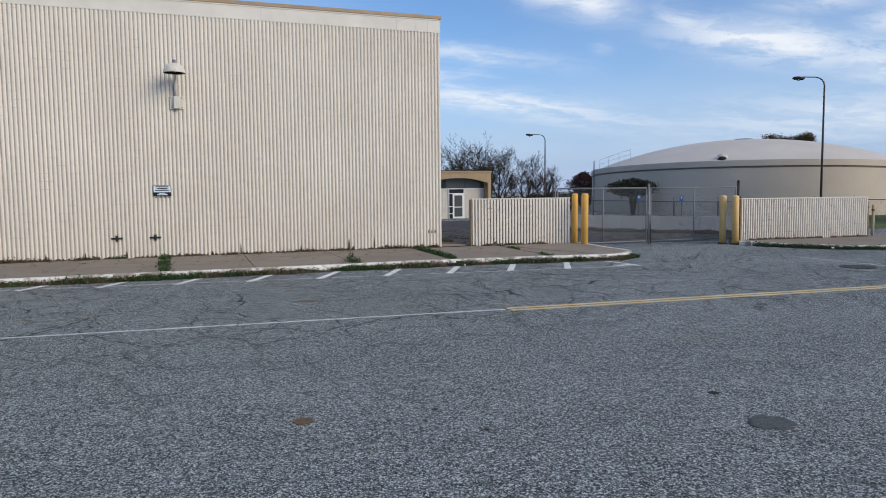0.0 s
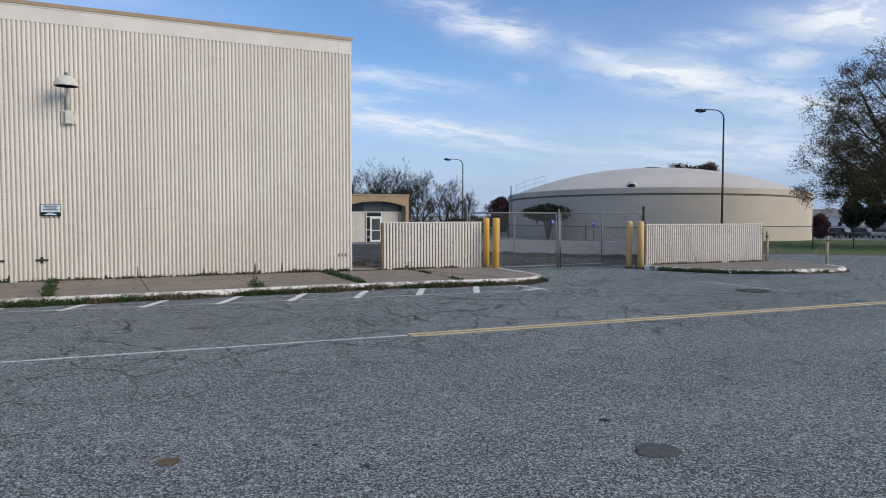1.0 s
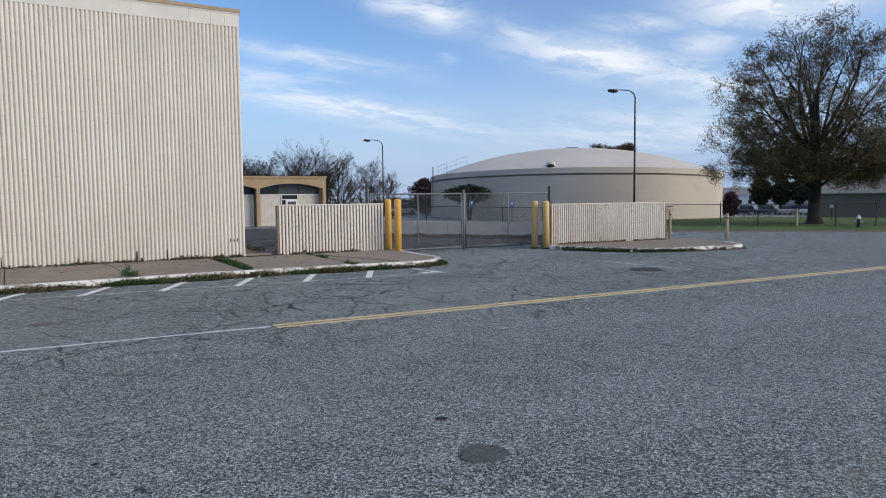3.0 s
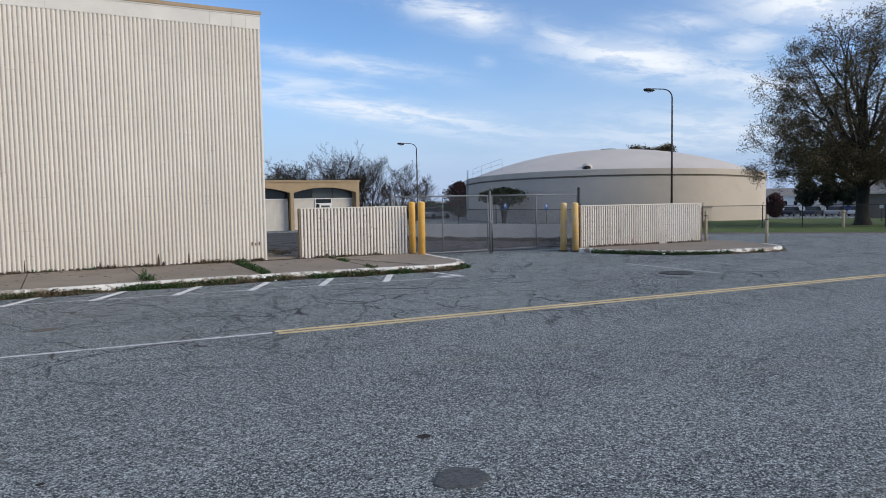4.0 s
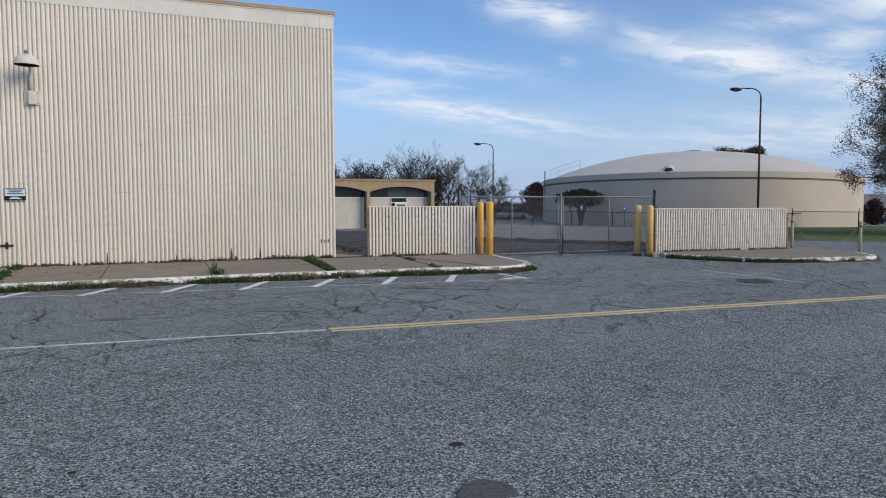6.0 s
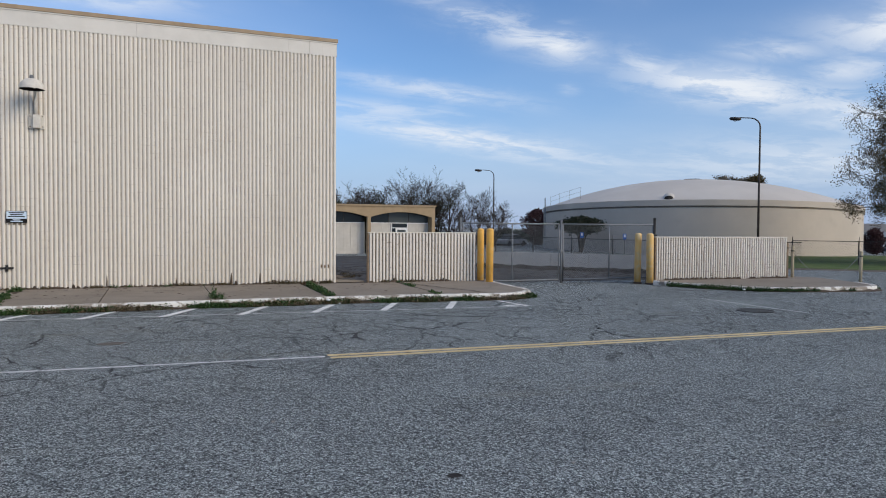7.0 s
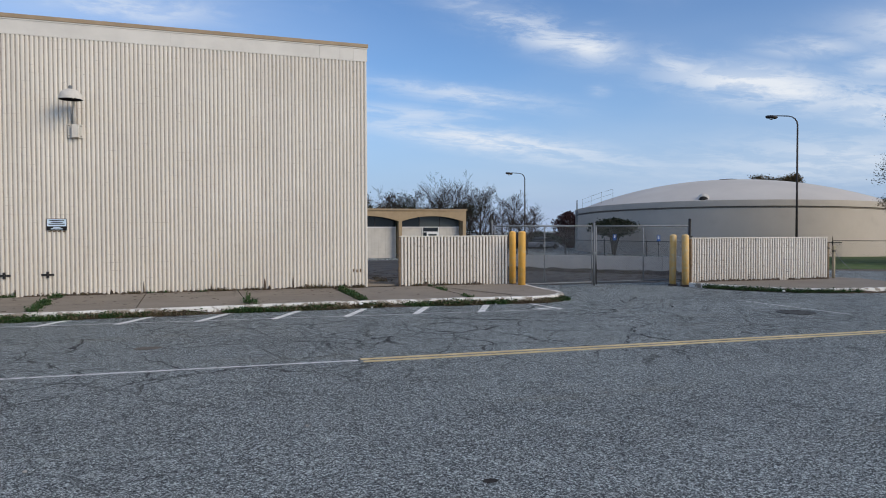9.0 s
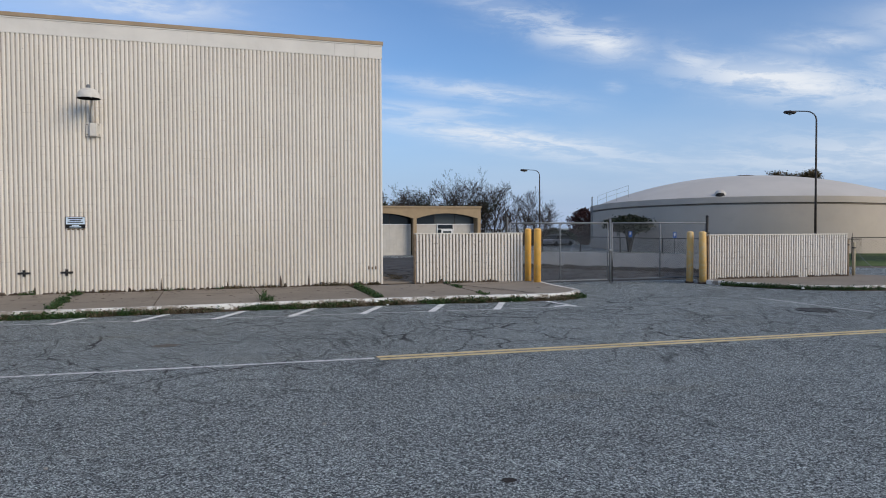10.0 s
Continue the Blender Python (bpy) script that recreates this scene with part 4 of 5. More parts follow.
# ---- yard wall, lawn, fences ----
yard = thing("yard_wall", pose(0, 0, 0), "low pale concrete retaining wall with debris along its foot", "wall", kind="structure")
ya, yb = Vector((16.0, 30.6)), Vector((26.0, 20.2))
yd = (yb - ya).normalized()
yn = Vector((-yd.y, yd.x))
n_y = 8
for k in range(n_y):
    p, q = ya.lerp(yb, k / n_y), ya.lerp(yb, (k + 1) / n_y)
    q = q - yd * 0.012
    zb = min(gz(*p), gz(*q)) - 0.1
    bm = bmesh.new()
    o = [p, q, q + yn * 0.25, p + yn * 0.25]
    lo = [bm.verts.new((*v, zb)) for v in o]
    up = [bm.verts.new((*v, 0.56 + random.uniform(-0.012, 0.012))) for v in o]
    bm.faces.new(lo[::-1]), bm.faces.new(up)
    for i in range(4):
        bm.faces.new((lo[i], lo[(i + 1) % 4], up[(i + 1) % 4], up[i]))
    part("wall_panel", bm, M_CONC, yard)


def sheet(name, outline_fn, nu, nv, lift, mat, label, cat):
    """A ground cover over a patch given by u, v from 0 to 1, lying on the ground's slope."""
    bm = bmesh.new()
    g = []
    for i in range(nu + 1):
        g.append([])
        for j in range(nv + 1):
            x, y = outline_fn(i / nu, j / nv)
            g[-1].append(bm.verts.new((x, y, gz(x, y) + (lift if 0 < j else -0.05))))
    for i in range(nu):
        for j in range(nv):
            bm.faces.new((g[i][j], g[i + 1][j], g[i + 1][j + 1], g[i][j + 1]))
    return tagged(part(name, bm, mat, smooth=True), label, cat, kind="structure")


RA, RB = Vector((35.8, 26.2)), Vector((44.5, 19.7))      # the lawn's street edge
rd = (RB - RA).normalized()
rn = Vector((-rd.y, rd.x))


def lawn_at(u, v):
    p = RA + rd * (-5 + 63 * u)
    return p + rn * (0.0 if v == 0 else 0.02 if v < 0.11 else (v - 0.1) ** 2 * 56 + (v - 0.1) * 3)


sheet("lawn", lawn_at, 40, 10, 0.10, M_GRASS, "green and tan winter lawn beyond the street", "lawn")
# The kerb's narrow shadow line is painted in with this dark brown.
sheet("lawn_kerb", lambda u, v: RA + rd * (-5 + 63 * u) - rn * (0.2 - 0.18 * v), 40, 2, 0.09, M_STAIN_SHADE, "low kerb along the lawn edge, coloured dark as its shadow line", "kerb")


def yard_at(u, v):
    y = 17.35 + 30.0 * v
    far = min(23.5, max(16.0 + (30.6 - y) / 1.04, 16.0 + 0.4 * (y - 30.6)))
    return 7.16 + (far - 7.16) * u, y


sheet("yard_asphalt", yard_at, 18, 40, 0.008, M_OLDYARD, "old dark yard asphalt littered with brown leaves", "ground")


def yard_lawn(u, v):
    p = ya.lerp(yb, u * 1.05) + yn * 0.3
    return p + yn * (v * 22)


sheet("yard_ground", yard_lawn, 12, 10, 0.06, M_OLDYARD, "old dark asphalt lot behind the low yard wall", "ground")


def chain_fence(pts, h, label, gap=0.12, arms=True, spacing=2.9):
    t = thing("chain_fence", pose(0, 0, 0), label, "fence")
    for (x0, y0), (x1, y1) in zip(pts, pts[1:]):
        a, b = Vector((x0, y0)), Vector((x1, y1))
        n = max(1, round((b - a).length / spacing))
        for k in range(n):
            p, q = a.lerp(b, k / n), a.lerp(b, (k + 1) / n)
            zp, zq = gz(*p), gz(*q)
            part("post", tube([(*p, zp - 0.1), (*p, zp + h)], 0.04, 8), M_DARK, t)
            if arms:
                part("arm", tube([(*p, zp + h), (p.x - 0.18, p.y - 0.18, zp + h + 0.26)], 0.022, 5), M_DARK, t)
            part("top_rail", tube([(*p, zp + h - 0.02), (*q, zq + h - 0.02)], 0.026, 6), M_DARK, t)
            w = (q - p).length
            v, f = link_mesh(w, h - 0.1, gap, 0.0045)
            d = (q - p) / w
            vv = [(p.x + d.x * c[0] - d.y * c[1], p.y + d.y * c[0] + d.x * c[1], zp + (zq - zp) * c[0] / w + 0.05 + c[2]) for c in v]
            tagged(part("wire_mesh", pydata("wire_mesh", vv, f, M_DARK), None, t), kind="stuff")
    return t


chain_fence([(44.6, 35.0), (47.1, 31.75), (54.7, 24.4), (64, 15.5)], 1.72, "dark chain link fence with angled arms along the lawn", 0.14)
chain_fence([(20.5, 45.5), (26.1, 39.64), (31.3, 33.4), (36.5, 27.2)], 1.55, "dark chain link fence behind the yard wall", 0.085)


def light_pole(x, y, top, turn, reach=1.75):
    zb = gz(x, y)
    t = thing("light_pole", pose(x, y, zb, 0, 0, turn), "tall dark steel street light with a curved arm", "street light", "street lights")
    h = top - zb
    part("base", lathe([(0.0001, 0.0), (0.2, 0.0), (0.2, 0.12), (0.12, 0.2), (0.0001, 0.2)], 12), M_CONC, t)
    pts = [(0, 0, 0.05), (0, 0, h * 0.5), (0, 0, h - 0.62)]
    pts += [(-0.62 * (1 - math.cos(a)), 0, h - 0.62 + 0.58 * math.sin(a)) for a in (0.35, 0.7, 1.05, 1.4)] + [(-reach * 0.95, 0, h + 0.02)]
    part("mast", tube(pts, [0.085, 0.066, 0.052, 0.044, 0.04, 0.036, 0.033, 0.031], 10), M_POLE, t, smooth=True)
    bm = lathe([(0.0001, -0.1), (0.14, -0.09), (0.19, 0.0), (0.15, 0.09), (0.0001, 0.13)], 16)
    for v in bm.verts:
        v.co.x *= 2.0
    hd = part("lamp_head", bm, M_POLE, t, smooth=True, at=pose(-reach - 0.12, 0, h - 0.05, 0, 6))
    part("lens", lathe([(0.0001, -0.17), (0.1, -0.14), (0.14, -0.09), (0.0001, -0.085)], 14), M_LENS, hd, smooth=True)
    return t


light_pole(37.8, 31.6, 8.85, -45, 1.35)
light_pole(34.05, 61.8, 7.55, -27, 1.45)

for x, y in ((36.33, 43.35), (32.7, 43.8)):
    t = thing("parking_sign", pose(x, y, gz(x, y), 0, 0, -35), "small blue parking sign on a thin post", "sign", "blue parking signs")
    part("post", tube([(0, 0, -0.1), (0, 0, 2.1)], 0.025, 6), M_DARK, t)
    part("plate", box(-0.13, 0.13, -0.04, -0.028, 1.60, 2.05, 0.004), M_BLUE, t)
    part("symbol", box(-0.06, 0.06, -0.05, -0.0405, 1.78, 1.98), M_TRIM, t)

# posts and a slack chain at the end of the low wall
def timber(x, y, z, h, r, mat, label, lean=(0, 0)):
    t = thing("timber_post", pose(x, y, z, *lean), label, "post")
    part("shaft", lathe([(0.0001, -0.1), (r, -0.1), (r * 1.02, h * 0.4), (r, h - 0.02), (r * 0.8, h), (0.0001, h + 0.005)], 12), mat, t, smooth=True)
    part("ring", lathe([(r + 0.008, h - 0.2), (r + 0.012, h - 0.18), (r + 0.008, h - 0.16)], 12), M_DARK, t)
    return t


timber(22.62, 15.75, 0.10, 1.2, 0.055, M_WOOD, "brown weathered timber post beside the low wall")
timber(22.82, 15.68, 0.10, 1.1, 0.05, M_PALEWOOD, "pale weathered timber post beside the low wall")
timber(25.85, 15.42, gz(25.85, 15.42), 1.12, 0.055, M_PALEWOOD, "pale yellowish post holding a slack chain")
timber(49.62, 27.3, gz(49.6, 27.3), 1.35, 0.09, M_PALEWOOD, "pale leaning post in the grass", (6, -7))
chain = bmesh.new()
add_tube(chain, [(22.86 + 3.0 * f, 15.68 - 0.26 * f, 0.98 - 0.06 * f - 3.35 * f * (1 - f)) for f in [i / 16 for i in range(17)]], 0.008, 5)
tagged(part("barrier_chain", chain, M_GALV), "slack grey chain hung between two posts", "chain")


# ---- trees ----
def tree_skeleton(rnd, base, h, spread, levels, trunk_r, first, kids, up=0.3, wig=0.16, shrink=0.72, thin=0.014):
    """Limbs as lists of (point, radius) and the tips."""
    limbs, tips = [], []

    def grow(p, d, length, r, lev):
        pts = [(p.copy(), r)]
        n = 4 if lev else 6
        for i in range(n):
            d = (d + Vector((rnd.gauss(0, wig), rnd.gauss(0, wig), rnd.gauss(0, wig) + up * 0.12))).normalized()
            p = p + d * (length / n)
            pts.append((p.copy(), max(thin, r * (1 - (0.45 if lev else 0.35) * (i + 1) / n))))
        limbs.append((lev, pts))
        if lev >= levels:
            tips.append((pts[-1][0], d))
            tips.append((pts[len(pts) // 2][0], d))
            return
        k = kids[min(lev, len(kids) - 1)]
        for i in range(k):
            f = 0.35 + 0.65 * (i + rnd.random() * 0.6) / k if lev else first + (1 - first) * (i + rnd.random() * 0.5) / k
            q, qr = pts[min(len(pts) - 1, max(1, round(f * (len(pts) - 1))))]
            a = rnd.random() * math.tau + i * 2.4
            side = Vector((math.cos(a), math.sin(a), 0))
            nd = (d * (1.0 if lev else 0.9) + side * spread * (1.0 + 0.5 * rnd.random()) + Vector((0, 0, up * rnd.random()))).normalized()
            grow(q, nd, length * shrink * (0.75 + 0.4 * rnd.random()), qr * 0.62, lev + 1)

    grow(Vector(base), Vector((0, 0, 1)), h, trunk_r, 0)
    return limbs, tips


def limb_mesh(limbs, keep, sides=(10, 7, 5, 4, 3, 3)):
    verts, faces = [], []
    for lev, pts in limbs:
        if not keep(lev):
            continue
        s = sides[min(lev, len(sides) - 1)]
        rows = []
        for i, (p, r) in enumerate(pts):
            d = (pts[min(i + 1, len(pts) - 1)][0] - pts[max(i - 1, 0)][0]).normalized()
            a = d.cross(Vector((0.31, 0.2, 0.93))).normalized()
            b = d.cross(a)
            rows.append(len(verts))
            for k in range(s):
                w = k * math.tau / s
                verts.append(p + (a * math.cos(w) + b * math.sin(w)) * r)
        for r0, r1 in zip(rows, rows[1:]):
            for k in range(s):
                faces.append((r0 + k, r0 + (k + 1) % s, r1 + (k + 1) % s, r1 + k))
    return verts, faces


def leaf_cloud(rnd, spots, per, size, spread):
    verts, faces = [], []
    for p in spots:
        for _ in range(per):
            c = p + Vector((rnd.gauss(0, spread), rnd.gauss(0, spread), rnd.gauss(0, spread * 0.8)))
            a = Vector((rnd.gauss(0, 1), rnd.gauss(0, 1), rnd.gauss(0, 1))).normalized()
            b = a.cross(Vector((rnd.gauss(0, 1), rnd.gauss(0, 1), rnd.gauss(0, 1)))).normalized()
            s = size * (0.6 + 0.8 * rnd.random())
            i = len(verts)
            verts += [c - a * s, c + b * s * 0.45, c + a * s, c - b * s * 0.45]
            faces.append((i, i + 1, i + 2, i + 3))
    return verts, faces


def tree(name, x, y, label, seed, h, spread, levels, trunk_r, first, kids, bark, leaf=None, per=0, size=0.1, cloud=0.3, up=0.3, wig=0.16, shrink=0.72, group="", category="tree"):
    rnd = random.Random(seed)
    t = thing(name, pose(x, y, gz(x, y)), label, category, group)
    limbs, tips = tree_skeleton(rnd, (0, 0, -0.1), h, spread, levels, trunk_r, first, kids, up, wig, shrink)
    part("trunk", pydata("trunk", *limb_mesh(limbs, lambda l: l == 0), bark), None, t)
    part("branchwork", pydata("branchwork", *limb_mesh(limbs, lambda l: l > 0), bark), None, t)
    if leaf:
        tagged(part("crown", pydata("crown", *leaf_cloud(rnd, [p for p, d in tips], per, size, cloud), leaf), None, t), kind="stuff")
    return t


# the big oak: a short thick trunk, limbs fanning out into a broad round crown
def oak(x, y, seed=11, H=16.2, R=7.5):
    rnd = random.Random(seed)
    t = thing("oak_tree", pose(x, y, gz(x, y)), "large spreading oak with dark trunk and sparse brown-green leaves", "tree")
    limbs, tips = [], []
    trunk = [(Vector((rnd.gauss(0, 0.04), rnd.gauss(0, 0.04), z)), r) for z, r in ((-0.2, 0.86), (0.25, 0.62), (0.8, 0.47), (1.8, 0.43), (2.8, 0.44), (3.7, 0.40), (4.8, 0.33), (6.2, 0.26), (8.0, 0.18), (10.0, 0.10))]
    limbs.append((0, trunk))
    centre = Vector((0, 0, 8.6))

    def edge(d):
        """How far the crown reaches from its centre."""
        w = R * (1 + 0.5 * min(0.56, max(0.0, -d.z)))      # the lower limbs sweep widest
        return Vector((d.x * w, d.y * w, d.z * (H - 8.6) if d.z > 0 else d.z * 6.4))

    def run(p, q, r, lev, n=6, sag=0.0):
        pts = [(p.copy(), r)]
        bend = Vector((rnd.gauss(0, 1), rnd.gauss(0, 1), rnd.gauss(0, 1))) * (q - p).length * 0.06
        for i in range(1, n + 1):
            f = i / n
            m = p.lerp(q, f) + bend * math.sin(f * math.pi) + Vector((0, 0, sag * math.sin(f * math.pi)))
            m += Vector((rnd.gauss(0, 1), rnd.gauss(0, 1), rnd.gauss(0, 1))) * 0.05 * (1 if i < n else 0)
            pts.append((m, max(0.016, r * (1 - 0.88 * f))))
        limbs.append((lev, pts))
        return pts

    ends = []
    for i in range(40):
        zc = 1 - 1.56 * (i + 0.5) / 40
        a = i * 2.39996 + rnd.random() * 0.3
        w = math.sqrt(max(0, 1 - zc * zc))
        d = Vector((w * math.cos(a), w * math.sin(a), zc))
        ends.append((centre + edge(d) * (0.80 + 0.14 * rnd.random()), zc))
    # long low boughs that droop at their ends
    for a, reach, z in ((118, 7.2, 4.3), (134, 6.4, 5.0), (-62, 6.8, 4.9), (-86, 6.2, 4.8), (205, 6.0, 4.9)):
        ends.append((Vector((reach * math.cos(radians(a)), reach * math.sin(radians(a)), z)), -0.5))
    for q, zc in ends:
        st = trunk[(4 if zc < 0.1 else 5) + rnd.randrange(3)][0]
        main = run(st, q, 0.09 + 0.08 * rnd.random() + 0.05 * (zc > 0.5), 1, 8, 0.5 - 0.9 * (-0.45 < zc < -0.2))
        for j in range(12):
            f = 0.30 + 0.70 * j / 11
            b = main[min(8, int(f * 8))]
            dd = (b[0] - centre)
            o = Vector((rnd.gauss(0, 1), rnd.gauss(0, 1), rnd.gauss(0, 0.8))).normalized()
            q2 = b[0] + (dd.normalized() * 0.7 + o * 1.1) * (1.2 + 1.4 * rnd.random()) * (1.25 - 0.55 * f)
            off = q2 - centre
            lim = edge(off.normalized()).length
            if off.length > lim:
                q2 = centre + off * (lim / off.length)
            if q2.z < 3.5:
                continue
            br = run(b[0], q2, max(0.025, b[1] * 0.5), 2, 4)
            for k in range(5):
                e = br[min(4, 1 + k)]
                o = Vector((rnd.gauss(0, 1), rnd.gauss(0, 1), rnd.gauss(0, 0.8))).normalized()
                q3 = e[0] + (o + (q2 - b[0]).normalized() * 0.5) * (0.5 + 0.8 * rnd.random())
                tw = run(e[0], q3, 0.02, 3, 2)
                tips.append(q3)
                if rnd.random() < 0.6:
                    tips.append(tw[1][0])
    part("trunk", pydata("trunk", *limb_mesh(limbs, lambda l: l == 0, (18,)), M_BARK), None, t)
    part("branchwork", pydata("branchwork", *limb_mesh(limbs, lambda l: l > 0), M_BARK), None, t)
    keep = []
    for p in tips:
        d = p - centre
        q = Vector((d.x / R, d.y / R, d.z / ((H - 8.6) if d.z > 0 else 5.9))).length
        if rnd.random() < max(ss(0.42, 0.92, q) * 0.85, 0.3 * (1 - ss(5.5, 8.0, p.z))) and p.z > 3.0:
            keep.append(p)
    tagged(part("crown", pydata("crown", *leaf_cloud(rnd, keep, 86, 0.058, 0.28), M_OAKLEAF), None, t), kind="stuff")
    return t


oak(56.2, 29.9)

def bare_tree(x, y, H, R, seed, fork=0.22):
    """A leafless tree: a short trunk, limbs that sweep up and out, and fans of fine twigs."""
    rnd = random.Random(seed)
    t = thing("bare_tree", pose(x, y, gz(x, y)), "bare grey winter tree with fine upswept twigs", "tree", "bare trees")
    limbs = []

    def run(p, d, length, r, lev, n):
        pts = [(p.copy(), r)]
        for i in range(n):
            d = (d + Vector((rnd.gauss(0, 0.11), rnd.gauss(0, 0.11), rnd.gauss(0, 0.08) + 0.035))).normalized()
            p = p + d * (length / n)
            pts.append((p.copy(), max(0.009, r * (1 - 0.8 * (i + 1) / n))))
        limbs.append((lev, pts))
        return pts, d

    def branch(p, d, length, r, lev):
        pts, d1 = run(p, d, length, r, lev, 5 if lev < 3 else 3)
        if lev >= 4:
            return
        for i in range((0, 6, 5, 3)[lev]):
            f = 0.25 + 0.75 * (i + rnd.random() * 0.7) / (0, 6, 5, 3)[lev]
            q, qr = pts[min(len(pts) - 1, max(1, round(f * (len(pts) - 1))))]
            a = rnd.random() * math.tau
            nd = (d1 * 0.9 + Vector((math.cos(a), math.sin(a), 0.15)) * (0.62 + 0.4 * rnd.random())).normalized()
            branch(q, nd, length * (0.42 + 0.22 * rnd.random()) * (1.15 - 0.4 * f), qr * 0.6, lev + 1)

    trunk, d = run(Vector((0, 0, -0.1)), Vector((0, 0, 1)), H * 0.62, 0.16, 0, 6)
    for i in range(9):
        f = fork + (1 - fork) * i / 8
        q, qr = trunk[min(6, max(1, round(f * 6)))]
        a = i * 2.4 + rnd.random() * 0.5
        out = R / H * (1.5 - 0.9 * f)
        nd = Vector((math.cos(a) * out, math.sin(a) * out, 0.75)).normalized()
        branch(q, nd, (H - q.z) * (0.62 + 0.2 * rnd.random()), max(0.035, qr * 0.55), 1)
    part("trunk", pydata("trunk", *limb_mesh(limbs, lambda l: l == 0), M_TWIG), None, t)
    part("branchwork", pydata("branchwork", *limb_mesh(limbs, lambda l: l > 0, (8, 5, 4, 3, 3)), M_TWIG), None, t)
    return t


for x, y, h, r, sd in ((22.0, 70.2, 6.2, 1.8, 20), (27.2, 68.2, 7.6, 2.6, 21), (29.6, 69.0, 7.9, 3.0, 22), (33.2, 70.2, 7.2, 3.8, 25), (35.6, 69.8, 6.6, 3.8, 23), (40.6, 74.6, 5.4, 2.8, 24), (31.6, 66.6, 4.4, 3.0, 26), (34.4, 67.2, 4.6, 3.4, 27), (37.4, 69.0, 4.4, 3.0, 29)):
    bare_tree(x, y, h, r, sd)
for i in range(18):
    f = i / 17
    x, y = 14.0 + 17.0 * f, 72 + 3.0 * math.sin(i * 1.7)
    tree("scrub_tree", x, y, "scrubby winter tree with a few dull leaves", 40 + i, 3.1 + 0.4 * math.sin(i * 2.3), 0.60, 4, 0.10, 0.12, (8, 5, 4, 3), M_TWIG, M_DRYWEED if i % 3 == 1 else M_DARKLEAF, 3, 0.09, 0.3, 0.4, 0.15, 0.62, "scrub trees")


def clump(name, x, y, rx, ry, h, z0, n, leaf, size, label, seed, category="shrub"):
    """A shrub: stems from the ground and a rough crown of leaves with gaps."""
    rnd = random.Random(seed)
    t = thing(name, pose(x, y, gz(x, y)), label, category)
    stems = bmesh.new()
    spots = []
    for i in range(14):
        a = rnd.random() * math.tau
        q = Vector((rx * 0.7 * math.cos(a) * rnd.random(), ry * 0.7 * math.sin(a) * rnd.random(), z0 + (h - z0) * (0.4 + 0.5 * rnd.random())))
        add_tube(stems, [(0.1 * math.cos(a), 0.1 * math.sin(a), -0.05), (q.x * 0.35, q.y * 0.35, max(0.2, z0 * 0.8)), q], [0.07, 0.05, 0.015], 5)
    for i in range(n):
        a, b = rnd.random() * math.tau, rnd.random()
        z = rnd.random()
        w = math.sqrt(max(0.0, 1 - (2 * z - 1) ** 2)) * (0.75 + 0.35 * math.sin(a * 3 + seed) * 0.5)
        spots.append(Vector((rx * w * math.cos(a) * b ** 0.4, ry * w * math.sin(a) * b ** 0.4, z0 + (h - z0) * z)))
    part("stems", stems, M_BARK, t)
    tagged(part("crown", pydata("crown", *leaf_cloud(rnd, spots, 14, size, 0.16), leaf), None, t), kind="stuff")
    return t


clump("flat_topped_tree", 41.8, 57.8, 2.9, 2.5, 3.4, 2.0, 560, M_DARKLEAF, 0.13, "small dark flat-topped tree with forked stems", 5, "tree")
clump("red_shrub", 50.7, 82.1, 2.7, 2.6, 4.7, 0.2, 700, M_REDLEAF, 0.13, "dark red leaved shrub beside the tank", 6)
clump("red_shrub", 93.8, 65.1, 1.5, 1.5, 3.4, 0.2, 420, M_REDLEAF, 0.14, "dark red leaved shrub before the parked cars", 7)
for i in range(8):
    clump("hedge_shrub", 27.5 + i * 2.7, 78.5 + 1.5 * math.sin(i * 2.0), 2.0, 1.6, 1.6 + 0.4 * math.sin(i * 1.3), 0.0, 300, M_DARKLEAF, 0.14, "dark evergreen shrub in a rough hedge", 70 + i)
tree("far_tree", 92.5, 85.5, "tree with dull brown-green leaves behind the tank", 61, 8.2, 0.5, 4, 0.35, 0.55, (7, 5, 4, 3), M_BARK, M_OAKLEAF, 34, 0.15, 0.40, 0.3, 0.15, 0.46)
for i, (x, y) in enumerate(((110, 50), (112, 46))):
    tree("far_tree", x, y, "dark distant tree behind the parked cars", 80 + i, 4.4, 0.6, 3, 0.3, 0.4, (6, 5, 4), M_BARK, M_DARKLEAF, 30, 0.2, 0.6, 0.3, 0.15, 0.6)


for i, (x, y) in enumerate(((110.4, 71.5), (112.2, 69.0), (113.6, 66.6), (115.0, 63.6), (117.0, 60.2))):
    clump("dark_tree", x, y, 2.3, 2.0, 5.7 + 0.5 * math.sin(i * 1.9), 1.5, 420, M_DARKLEAF, 0.20, "dark dense tree behind the parked cars", 170 + i, "tree")


